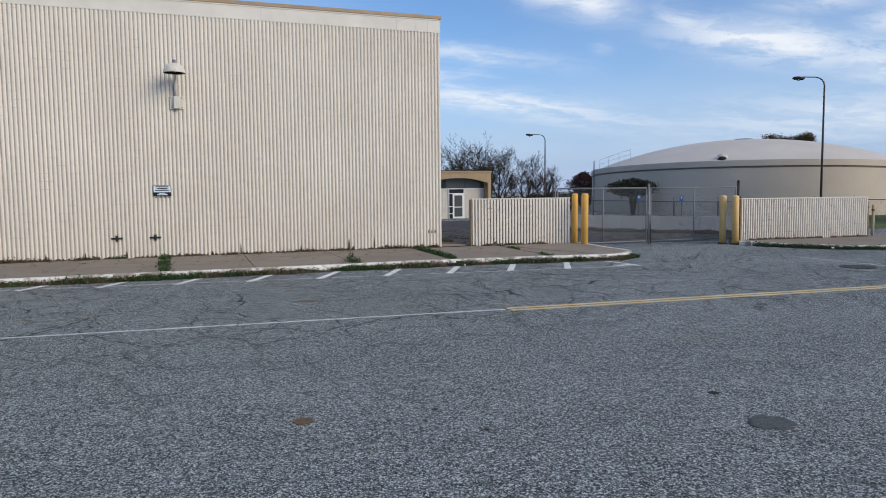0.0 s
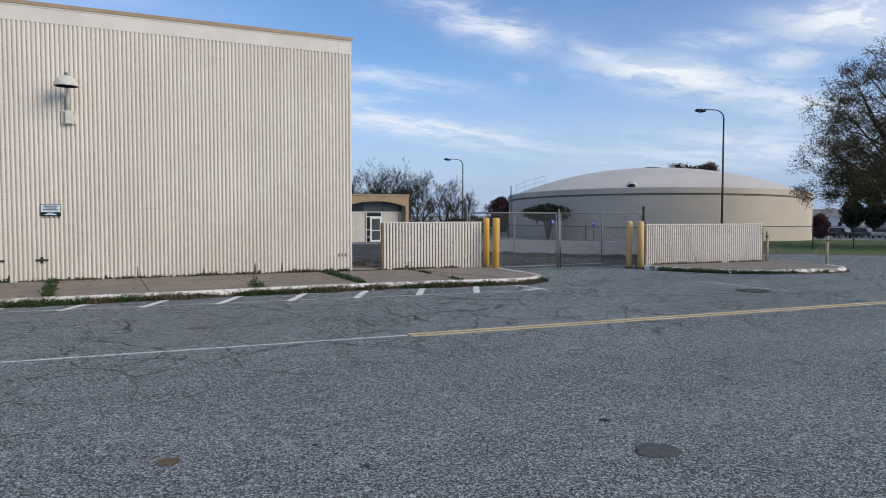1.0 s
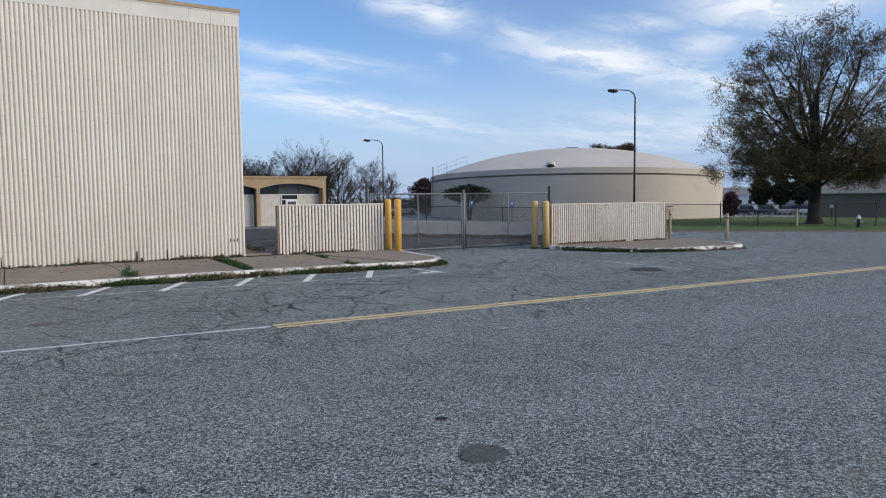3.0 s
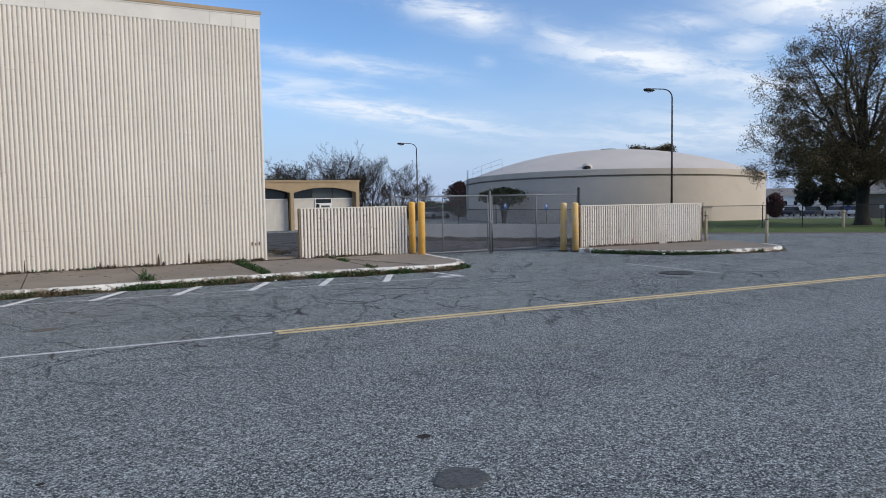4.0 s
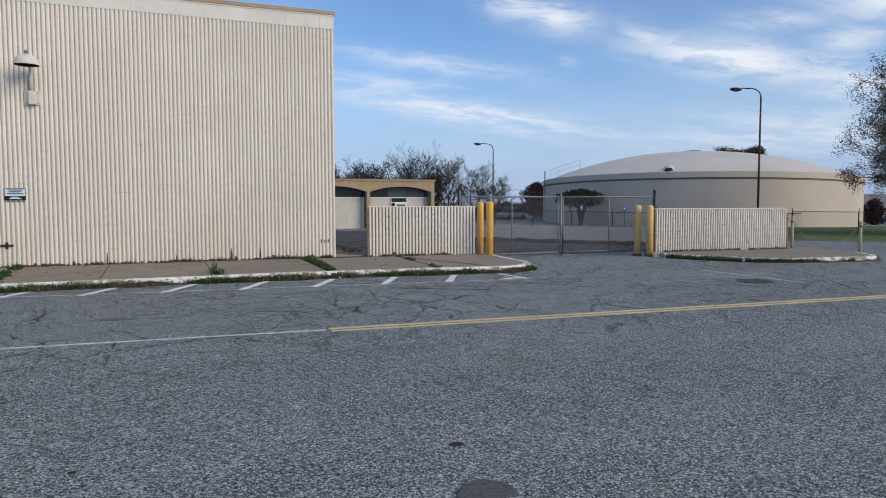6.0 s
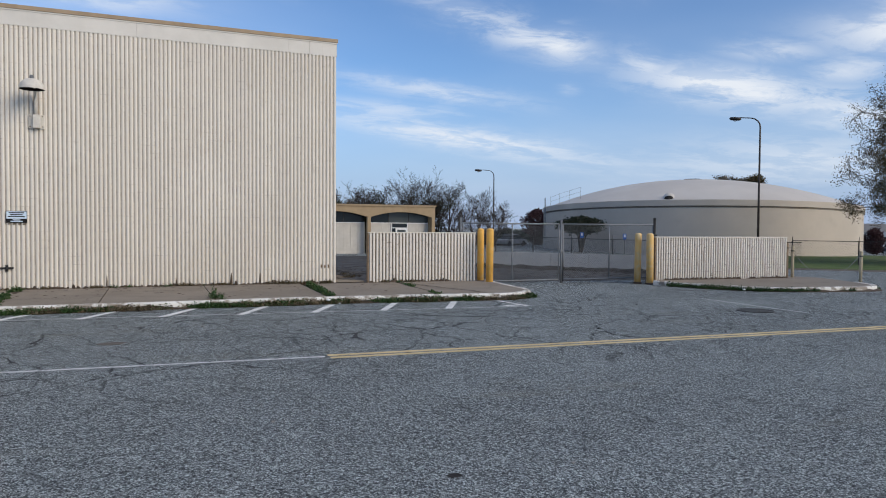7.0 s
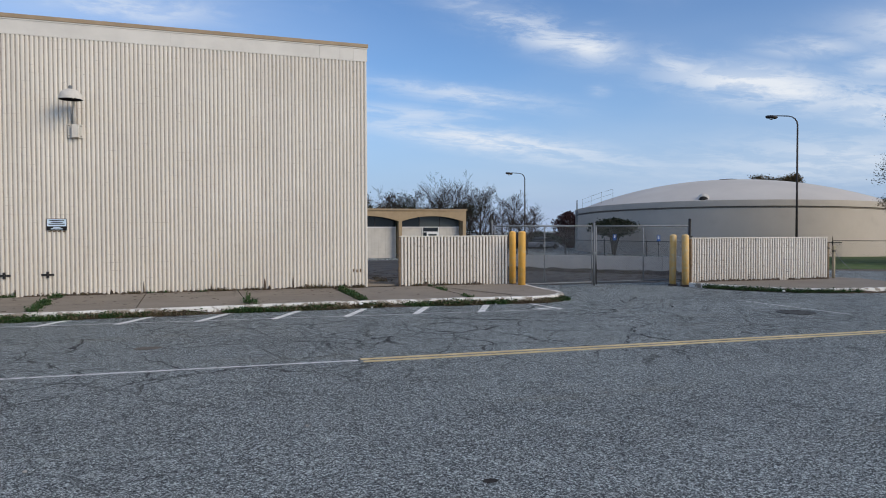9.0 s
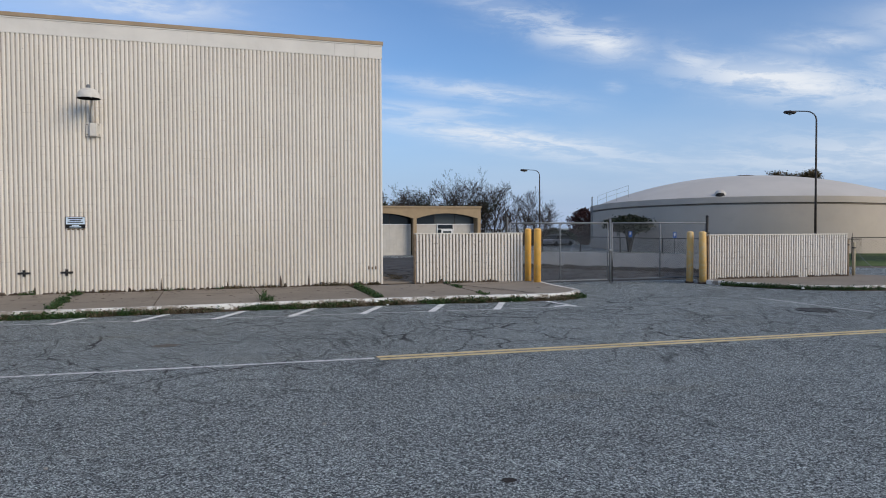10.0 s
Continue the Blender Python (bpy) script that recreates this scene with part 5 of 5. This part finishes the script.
# ---- hydrant ----
hyd = thing("fire_hydrant", pose(50.6, 23.45, gz(50.6, 23.45) + 0.1), "dark fire hydrant with a pale bonnet and pale side caps", "hydrant")
part("barrel", lathe([(0.0001, -0.1), (0.17, -0.1), (0.17, 0.04), (0.115, 0.06), (0.11, 0.5), (0.15, 0.52), (0.15, 0.56), (0.0001, 0.56)], 20), M_DARK, hyd, smooth=False)
part("bonnet", lathe([(0.16, 0.561), (0.165, 0.6), (0.13, 0.72), (0.06, 0.80), (0.03, 0.86), (0.0001, 0.87)], 20), M_PANEL, hyd, smooth=True)
for a in (-60, 120):
    part("side_cap", tube([(0, 0, 0.38), (0.24, 0, 0.38)], [0.075, 0.085], 14), M_PANEL, hyd, at=pose(0, 0, 0, 0, 0, a))
part("front_cap", tube([(0, 0, 0.36), (0.22, 0, 0.36)], [0.09, 0.10], 14), M_DARK, hyd, at=pose(0, 0, 0, 0, 0, 210))


# ---- weeds, soil and debris ----
def blades(rnd, spots, per, height, spread, lean=0.6, width=0.006):
    """Grass-like blades: bent narrow leaves rising from each spot."""
    verts, faces = [], []
    for x, y, z in spots:
        for _ in range(per):
            bx, by = x + rnd.gauss(0, spread), y + rnd.gauss(0, spread)
            a = rnd.random() * math.tau
            h = height * (0.4 + 0.9 * rnd.random())
            d = Vector((math.cos(a), math.sin(a), 0))
            s = Vector((-d.y, d.x, 0)) * width * (0.6 + rnd.random())
            b = Vector((bx, by, z - 0.01))
            m = b + Vector((0, 0, h * 0.62)) + d * h * lean * 0.35
            t = b + Vector((0, 0, h)) * (0.8 + 0.2 * rnd.random()) + d * h * lean
            i = len(verts)
            verts += [b - s, b + s, m + s * 0.8, m - s * 0.8, t]
            faces += [(i, i + 1, i + 2, i + 3), (i + 3, i + 2, i + 4)]
    return verts, faces


def density(s, seed):
    return noise.noise(Vector((s * 0.55, seed * 7.3, 0.0))) * 0.6 + noise.noise(Vector((s * 1.9, seed * 3.1, 4.0))) * 0.5


def soil_ridge(name, path, half, h, label, seed, mat=None):
    """A low uneven ridge of soil along a path."""
    rnd = random.Random(seed)
    bm = bmesh.new()
    rows = []
    for i, (x, y) in enumerate(path):
        p0, p1 = Vector(path[max(0, i - 1)]), Vector(path[min(len(path) - 1, i + 1)])
        d = (p1 - p0).normalized()
        n = Vector((-d.y, d.x))
        w, k = half * (0.7 + 0.6 * rnd.random()), h * (0.4 + 0.9 * rnd.random())
        z = gz(x, y)
        rows.append([bm.verts.new((*(Vector((x, y)) + n * o), z + zz)) for o, zz in ((-w, -0.004), (-w * 0.5, k * 0.6), (0.0, k), (half, k))])
    for r0, r1 in zip(rows, rows[1:]):
        for q in range(3):
            bm.faces.new((r0[q], r1[q], r1[q + 1], r0[q + 1]))
    tagged(part(name, bm, mat or M_SOIL, smooth=True), label, "soil", kind="structure")


def weed_run(name, path, seed, thresh, height, width, label, base=0.0, mat=None, per=9, dense=70, leafy=9):
    """Weeds along a path: mounds of leaves and a few blades, high and wide in places and thin in others."""
    rnd = random.Random(seed)
    pts = [Vector(p) for p in path]
    spots, leafs, s = [], [], 0.0
    for a, b in zip(pts, pts[1:]):
        length = (b - a).length
        n = max(1, int(length * dense))
        d = (b - a) / length
        for i in range(n):
            f = s + length * i / n
            rich = density(f, seed) - thresh
            if rich > rnd.gauss(0, 0.08):
                k = min(1.7, 0.45 + 2.2 * max(0.0, rich))
                o = rnd.random()
                p = a.lerp(b, i / n) + Vector((-d.y, d.x)) * (-width * k * o)
                z = gz(*p) + base
                spots.append((p.x, p.y, z))
                leafs.append(Vector((p.x, p.y, z + height * k * (1 - o * o) * rnd.random() * 0.8)))
        s += length
    v, f = blades(rnd, spots, per, height * 0.8, 0.035, 1.0)
    v2, f2 = leaf_cloud(rnd, leafs, leafy, 0.028, 0.038)
    k = len(v)
    tagged(part(name, pydata(name, v + v2, f + [tuple(q + k for q in w) for w in f2], mat or M_WEED)), label, "weeds", kind="stuff")


gutter = [(-14 + 0.4 * i, front_y(-14 + 0.4 * i)) for i in range(60)] + [(9.9, 12.93)] + nose[:7]
soil_ridge("gutter_soil", gutter, 0.13, 0.06, "dark soil gathered along the kerb", 3)
weed_run("gutter_weeds", gutter, 12, -0.05, 0.07, 0.15, "low green weeds growing along the kerb", 0.02, per=2, dense=95, leafy=12)
weed_run("gutter_weeds", gutter, 14, 0.16, 0.11, 0.17, "taller green weeds growing along the kerb", 0.03, per=4, dense=80, leafy=12)
weed_run("gutter_weeds", gutter, 16, -0.20, 0.055, 0.15, "dry brown weeds along the kerb", 0.03, M_DRYWEED, 3, 60, 10)
isl_path = smooth_isl[2:]
soil_ridge("gutter_soil", isl_path, 0.12, 0.06, "dark soil gathered along the island kerb", 4)
weed_run("gutter_weeds", isl_path, 22, 0.02, 0.05, 0.11, "low dark weeds along the island kerb", 0.04)
weed_run("joint_weeds", [(6.02, 13.6), (6.06, 14.6), (6.12, 15.6), (6.20, 16.9)], 31, -0.5, 0.075, 0.10, "green weeds filling a pavement joint", PZ - 0.02)
weed_run("joint_weeds", [(8.62, 13.2), (8.70, 14.4), (8.78, 15.6), (8.9, 17.1)], 33, 0.05, 0.05, 0.06, "sparse weeds in a pavement crack", PZ - 0.02)
weed_run("joint_weeds", [(-0.72, 13.6), (-0.74, 14.6), (-0.80, 16.0), (-0.84, 17.3)], 35, -0.12, 0.10, 0.20, "green weeds creeping over the pavement", PZ - 0.01)
weed_run("joint_weeds", [(3.45, 13.55), (3.5, 14.2)], 36, -0.6, 0.2, 0.16, "tall weed tuft at the kerb", PZ - 0.02, M_WEED, 5, 30)
weed_run("foot_weeds", [(-14 + i * 0.7, FY - 0.06) for i in range(31)], 41, 0.12, 0.13, 0.09, "dry weeds at the foot of the ribbed wall", PZ, M_DRYWEED, 5, 50)
weed_run("foot_weeds", [(-14 + i * 0.7, FY - 0.06) for i in range(31)], 43, 0.30, 0.12, 0.08, "green weeds at the foot of the ribbed wall", PZ, M_WEED, 5, 40)
weed_run("foot_weeds", [(17.4, 16.0), (19.8, 15.78), (22.3, 15.55)], 45, 0.05, 0.10, 0.1, "dry weeds at the foot of the low wall", 0.10, M_DRYWEED, 5, 50)
weed_run("foot_weeds", [(8.1, 17.2), (9.8, 17.05), (11.3, 16.93)], 46, 0.15, 0.06, 0.08, "dry weeds at the foot of the low wall", PZ, M_DRYWEED, 4, 50)


def foot_dirt(name, a, b, z, seed, label, n=120):
    """Crumbled dirt along a wall's foot: a broken row of small clods."""
    rnd = random.Random(seed)
    a, b = Vector(a), Vector(b)
    d = (b - a).normalized()
    verts, faces = [], []
    for i in range(n):
        f = (i + rnd.random()) / n
        if density(f * (b - a).length, seed) < -0.22:
            continue
        c = a.lerp(b, f)
        w, h, q = rnd.uniform(0.03, 0.11), rnd.uniform(0.015, 0.07) * (1.8 if rnd.random() < 0.08 else 1), rnd.uniform(0.04, 0.11)
        k = len(verts)
        for u, v, zz in ((-w, 0, -0.01), (w, 0, -0.01), (w * 0.6, -q, -0.01), (-w * 0.7, -q * 0.9, -0.01), (-w * 0.35, 0, h), (w * 0.3, 0, h * 0.9), (0, -q * 0.4, h * 0.6)):
            o = c + d * u + Vector((-d.y, d.x)) * v
            verts.append((o.x, o.y, z + zz))
        faces += [(k, k + 4, k + 3), (k + 4, k + 6, k + 3), (k + 3, k + 6, k + 2), (k + 6, k + 5, k + 2), (k + 5, k + 1, k + 2), (k + 4, k + 5, k + 6)]
    tagged(part(name, pydata(name, verts, faces, M_SOIL)), label, "dirt", kind="stuff")


foot_dirt("foot_dirt", (-14, FY - 0.03), (7.05, FY - 0.03), PZ, 5, "crumbled dark dirt along the foot of the wall", 420)
foot_dirt("foot_dirt", (8.1, 17.22), (11.3, 16.94), PZ, 6, "crumbled dark dirt along the foot of the low wall", 60)
foot_dirt("foot_dirt", (17.3, 16.0), (22.4, 15.53), 0.10, 7, "crumbled dark dirt along the foot of the low wall", 110)

# dark bare spots where the block has crumbled at the foot of the wall
rs = random.Random(9)
for i in range(26):
    x = 6.7 - i * 0.72 - rs.random() * 0.5
    h = rs.choice((0.05, 0.08, 0.12, 0.2, 0.34))
    chip = thing("wall_chip", pose(x, FY - 0.0365, PZ), "dark crumbled chip in a rib at the wall's foot", "damage", "wall chips", "structure")
    w = 0.016 + 0.02 * rs.random()
    bm = bmesh.new()
    pts = [(-w, 0), (w, 0), (w * 0.9, h * 0.5), (w * 0.3, h), (-w * 0.5, h * 0.8), (-w, h * 0.3)]
    f0 = [bm.verts.new((a, 0.004, b)) for a, b in pts]
    f1 = [bm.verts.new((a, -0.002, b)) for a, b in pts]
    bm.faces.new(f1), bm.faces.new(f0[::-1])
    for q in range(6):
        bm.faces.new((f0[q], f0[(q + 1) % 6], f1[(q + 1) % 6], f1[q]))
    part("bare_block", bm, M_SOIL, chip)


def stone(x, y, r, z=None, mat=None, label="small loose stone on the asphalt", cat="stone", name="stone"):
    rnd = random.Random(int(x * 1000 + y * 77))
    bm = bmesh.new()
    bmesh.ops.create_icosphere(bm, subdivisions=1, radius=r)
    for v in bm.verts:
        v.co = Vector((v.co.x * (1 + rnd.uniform(-0.3, 0.3)), v.co.y * (1 + rnd.uniform(-0.3, 0.3)), v.co.z * 0.55 + rnd.uniform(-0.1, 0.1) * r))
    ob = part(name, bm, mat or M_STONE)
    ob.matrix_basis = pose(x, y, (gz(x, y) if z is None else z) + r * 0.4)
    return tagged(ob, label, cat, "loose stones" if name == "stone" else "")


for x, y, r in ((2.0, 1.9, 0.028), (1.2, 3.4, 0.02), (3.3, 3.9, 0.02), (5.2, 2.0, 0.018), (6.5, 4.1, 0.02), (0.6, 5.0, 0.018), (9.5, 7.9, 0.03), (10.8, 8.4, 0.025), (7.2, 9.2, 0.022), (3.1, 10.4, 0.025), (12.6, 10.9, 0.03)):
    stone(x, y, r, mat=M_PATCH if r > 0.026 else M_STONE)
for x, y, z, r in ((5.95, 13.15, 0.09, 0.05), (6.15, 12.95, 0.03, 0.03), (17.9, 12.95, 0.02, 0.045), (9.05, 12.7, 0.02, 0.02), (2.7, 13.05, 0.07, 0.02)):
    stone(x, y, r, z, M_LITTER, "small scrap of white litter in the gutter", "litter", "litter")

# a painted iron tag and worn stencil on the wall near the corner
tag = thing("wall_tag", pose(6.72, FY - 0.0365, 0.62), "row of small rusty fixings on the ribbed wall near the corner", "fitting")
for k in range(3):
    part("fixing", box(k * 0.1 - 0.02, k * 0.1 + 0.02, -0.006, 0.002, -0.04, 0.05 - 0.02 * (k == 1)), M_RUST, tag)

# gap between building and low wall: dirt, planks and dead stalks
sheet("gap_dirt", lambda u, v: (7.17 + 0.86 * u, 17.22 + 3.6 * v), 8, 10, 0.152, M_DIRT, "bare brown dirt in the gap beside the building", "ground")
for k in range(4):
    ob = part("paving_strip", box(-0.45, 0.45, -0.05, 0.05, 0, 0.05, 0.006), M_SLAB)
    ob.matrix_basis = pose(7.60, 17.5 + 0.34 * k, 0.146, 0, 0, 2 * k - 3)
    tagged(ob, "worn pale paving strip lying in the dirt", "paving", "paving strips")
weed_run("gap_weeds", [(7.2, 18.4), (7.9, 18.9), (8.0, 20.2)], 51, -0.1, 0.2, 0.5, "dry brown weed stalks beside the building", 0.14, M_DRYWEED, 2, 25)

# dark rubble and dead leaves along the foot of the yard wall and the asphalt there
for s, k, w in ((0.6, 3, 1.1), (1.6, 4, 0.7)):
    soil_ridge("yard_debris", [tuple(ya.lerp(yb, i / 60) - yn * (s + 0.25 * math.sin(i * 0.7 + k))) for i in range(61)], w * 0.35, 0.13, "dark rubble and leaf litter at the foot of the yard wall", 60 + k, M_DARKLITTER)
weed_run("yard_weeds", [tuple(ya.lerp(yb, i / 30) - yn * 0.9) for i in range(31)], 57, -0.1, 0.14, 0.8, "dark dead weeds at the foot of the yard wall", 0.05, M_DARKLEAF, 4, 30)


# ---- parked cars and buildings far off ----
def car(x, y, turn, paint, label, long=4.5, high=1.45):
    t = thing("parked_car", pose(x, y, gz(x, y), 0, 0, turn), label, "car", "parked cars")
    side = [(-0.5, 0.32), (-0.5, 0.62), (-0.47, 0.78), (-0.30, 0.88), (0.26, 0.92), (0.46, 0.80), (0.5, 0.6), (0.5, 0.32)]
    roof = [(-0.30, 0.88), (-0.14, 1.0 * high), (0.16, high), (0.34, 0.90)]
    for nm, prof, w, mat in (("body", side, 0.88, paint), ("cabin", roof, 0.74, M_GLASS)):
        bm = bmesh.new()
        a = [bm.verts.new((p * long, -w, q)) for p, q in prof]
        b = [bm.verts.new((p * long, w, q)) for p, q in prof]
        bm.faces.new(a), bm.faces.new(b[::-1])
        for i in range(len(prof)):
            j = (i + 1) % len(prof)
            bm.faces.new((a[i], b[i], b[j], a[j]))
        bmesh.ops.bevel(bm, geom=list(bm.edges), offset=0.05, segments=2, affect="EDGES")
        part(nm, bm, mat, t)
    part("roof", box(-0.13 * long, 0.15 * long, -0.7, 0.7, high - 0.03, high + 0.03, 0.02), paint, t)
    for sx in (-0.31, 0.31):
        for sy in (-0.84, 0.84):
            wh = part("wheel", lathe([(0.0001, -0.1), (0.2, -0.1), (0.31, -0.09), (0.33, -0.04), (0.33, 0.04), (0.31, 0.09), (0.2, 0.1), (0.0001, 0.1)], 18), M_RUBBER, t, at=pose(sx * long, sy, 0.33, 90))
            part("rim", lathe([(0.0001, -0.112), (0.17, -0.112), (0.19, -0.101)], 14), M_GALV, wh)
    for sy in (-0.6, 0.6):
        part("headlight", box(-0.505 * long, -0.485 * long, sy - 0.16, sy + 0.16, 0.62, 0.74, 0.01), M_LENS, t)


PAINTS = [plain("car_paint", c, 0.3, 0.2, vary=0.05) for c in ((0.05, 0.06, 0.08), (0.10, 0.10, 0.11), (0.35, 0.36, 0.37), (0.03, 0.035, 0.05), (0.62, 0.62, 0.62), (0.05, 0.10, 0.25))]
NAMES = ("dark blue", "dark grey", "silver", "black", "white", "blue")
for k in range(7):
    q = [1, 3, 0, 2, 4, 1, 5][k]
    f = k / 6
    car(100.0 + 10.2 * f, 70.5 - 14.6 * f, 196, PAINTS[q], NAMES[q] + " car parked on the far lot beyond the lawn")
car(43.2, 75.4, 24, PAINTS[2], "silver car parked before the hedge beside the tank")
van = thing("box_trailer", pose(115.5, 65.0, gz(115, 65), 0, 0, 122), "long blue and white trailer parked on the far lot", "trailer")
part("body", box(-4.5, 4.5, -1.2, 1.2, 0.5, 1.35, 0.04), PAINTS[5], van)
part("upper_body", box(-4.5, 4.5, -1.19, 1.19, 1.351, 2.1, 0.04), PAINTS[4], van)
for sx in (-3.2, -2.2, 3.0):
    for sy in (-1.1, 1.1):
        part("wheel", lathe([(0.0001, -0.12), (0.48, -0.12), (0.5, 0.0), (0.48, 0.12), (0.0001, 0.12)], 16), M_RUBBER, van, at=pose(sx, sy, 0.5, 90))


def far_house(x, y, turn, w, d, h, wallm, roofm, label, pitch=1.5, wins=5):
    t = thing("far_building", pose(x, y, gz(x, y) - 0.1, 0, 0, turn), label, "building")
    part("wall", box(-w / 2, w / 2, -d / 2, d / 2, 0, h), wallm, t)
    bm = bmesh.new()
    o = 0.4
    a = [bm.verts.new(p) for p in ((-w / 2 - o, -d / 2 - o, h), (w / 2 + o, -d / 2 - o, h), (w / 2 + o, d / 2 + o, h), (-w / 2 - o, d / 2 + o, h), (-w / 2 - o, 0, h + pitch), (w / 2 + o, 0, h + pitch))]
    for f in ((0, 1, 5, 4), (2, 3, 4, 5), (0, 4, 3), (1, 2, 5), (3, 2, 1, 0)):
        bm.faces.new([a[i] for i in f])
    part("roof", bm, roofm, t)
    for k in range(wins):
        xx = -w / 2 + w * (k + 0.5) / wins
        win = part("window", box(xx - 0.4, xx + 0.4, -d / 2 - 0.05, -d / 2 - 0.003, h * 0.42, h * 0.72), M_TRIM, t)
        part("pane", box(xx - 0.33, xx + 0.33, -d / 2 - 0.08, -d / 2 - 0.051, h * 0.45, h * 0.69), M_GLASS, win)
    return t


M_GREYWALL = plain("grey_brown_wall", (0.16, 0.145, 0.13), 0.85, vary=0.1, scale=0.6)
far_house(129.3, 89.0, -55, 9, 9, 3.2, M_TRIM, M_ROOF, "white house with a dark grey roof beyond the parked cars", 1.5)
far_house(142, 68.0, -60, 24, 9, 3.6, M_GREYWALL, M_ROOF, "dull grey-brown house with a grey roof far beyond the lot", 2.4)
shed = thing("low_building", pose(86.5, 37.5, gz(86, 38) - 0.2, 0, 0, -72), "long low grey building with a pale eave and pitched roof", "building")
part("wall", box(-9, 22, 0, 10, 0, 3.1), M_GREYWALL, shed)
part("eave", box(-9.4, 22.4, -0.45, -0.401, 3.05, 3.32, 0.01), M_PANEL, shed, "pale roof edge")
bm = bmesh.new()
ra = [bm.verts.new(v) for x in (-9.4, 22.4) for v in ((x, -0.4, 3.101), (x, -0.4, 3.3), (x, 5.0, 5.4), (x, 10.4, 3.3), (x, 10.4, 3.101))]
bm.faces.new(ra[:5]), bm.faces.new(ra[5:][::-1])
for i in range(5):
    j = (i + 1) % 5
    bm.faces.new((ra[i], ra[5 + i], ra[5 + j], ra[j]))
part("roof", bm, M_ROOF, shed, "dull grey pitched roof")
for k in range(4):
    part("window", box(2 + k * 5, 3.4 + k * 5, -0.04, -0.002, 1.0, 2.2), M_GLASS, shed)
meter = thing("white_notice", pose(66.2, 34.2, gz(66.2, 34.2), 0, 0, -60), "small white notice board on the fence", "sign")
part("board", box(-0.15, 0.15, -0.08, -0.065, 1.2, 1.5), M_TRIM, meter)
part("post", tube([(0, 0, -0.1), (0, 0, 1.6)], 0.03, 6), M_DARK, meter)

pipe = thing("yellow_pipe", pose(-4.72, FY - 0.12, PZ), "short yellow gas pipe with a dark cap against the wall", "pipe")
part("riser", tube([(0, 0, -0.05), (0, 0, 0.42), (0, 0.05, 0.5), (0, 0.1, 0.5)], 0.03, 10), M_BOLLARD, pipe, smooth=True)
part("cap", lathe([(0.045, 0.36), (0.05, 0.40), (0.045, 0.44), (0.03, 0.45)], 12), M_DARK, pipe)

rl = random.Random(77)
verts, faces = [], []
for i in range(260):
    x = rl.uniform(-9, 11)
    y = FY - 0.15 - abs(rl.gauss(0, 0.55)) if rl.random() < 0.6 else rl.uniform(13.7, 17.0)
    if x > 7 and y > 16.6:
        continue
    s, a = rl.uniform(0.012, 0.05), rl.random() * math.tau
    k = len(verts)
    for q in range(5):
        w = a + q * math.tau / 5
        r = s * rl.uniform(0.5, 1.2)
        verts.append((x + 1.7 * r * math.cos(w), y + r * math.sin(w), PZ + 0.010 + 0.008 * (q % 2)))
    faces.append(tuple(range(k, k + 5)))
tagged(part("leaf_litter", pydata("leaf_litter", verts, faces, M_SOIL)), "dark dead leaves scattered over the pavement", "litter", kind="stuff")

verts, faces = [], []
for i in range(900):
    x, y = rl.uniform(7.3, 22), 18.2 + abs(rl.gauss(0, 6.0))
    if (y - 17) > 26 - 0.9 * (x - 8):
        continue
    s, a = rl.uniform(0.03, 0.12), rl.random() * math.tau
    k = len(verts)
    for q in range(5):
        w = a + q * math.tau / 5
        r = s * rl.uniform(0.5, 1.2)
        verts.append((x + 1.5 * r * math.cos(w), y + r * math.sin(w), gz(x, y) + 0.016 + 0.02 * (q % 2)))
    faces.append(tuple(range(k, k + 5)))
tagged(part("yard_litter", pydata("yard_litter", verts, faces, M_DARKLITTER)), "brown leaves and scraps scattered over the yard", "litter", kind="stuff")


def crack_line(x0, y0, x1, y1, seed, wide=1.0):
    """A narrow sunken crack across the slabs, filled with soil."""
    rc = random.Random(seed)
    bm = bmesh.new()
    rows = []
    a, b = Vector((x0, y0)), Vector((x1, y1))
    n = Vector((-(b - a).y, (b - a).x)).normalized()
    for i in range(15):
        p = a.lerp(b, i / 14) + n * rc.gauss(0, 0.03)
        w = wide * rc.uniform(0.006, 0.016)
        rows.append([bm.verts.new((*(p + n * s), PZ + 0.0125)) for s in (-w, w)])
    for r0, r1 in zip(rows, rows[1:]):
        bm.faces.new((r0[0], r1[0], r1[1], r0[1]))
    tagged(part("pavement_crack", bm, M_SOIL), "dark crack wandering across the pavement slabs", "crack", kind="structure")


for k, row in enumerate(((3.9, 16.9, 5.7, 16.4), (4.4, 15.6, 5.9, 15.2), (8.85, 16.9, 9.9, 13.2, 2.4), (1.4, 16.2, 3.4, 15.9), (-2.5, 15.0, 1.1, 14.7), (7.2, 16.8, 8.7, 15.9), (-6.2, 16.2, -2.8, 15.9))):
    crack_line(*row[:4], 90 + k, *row[4:])
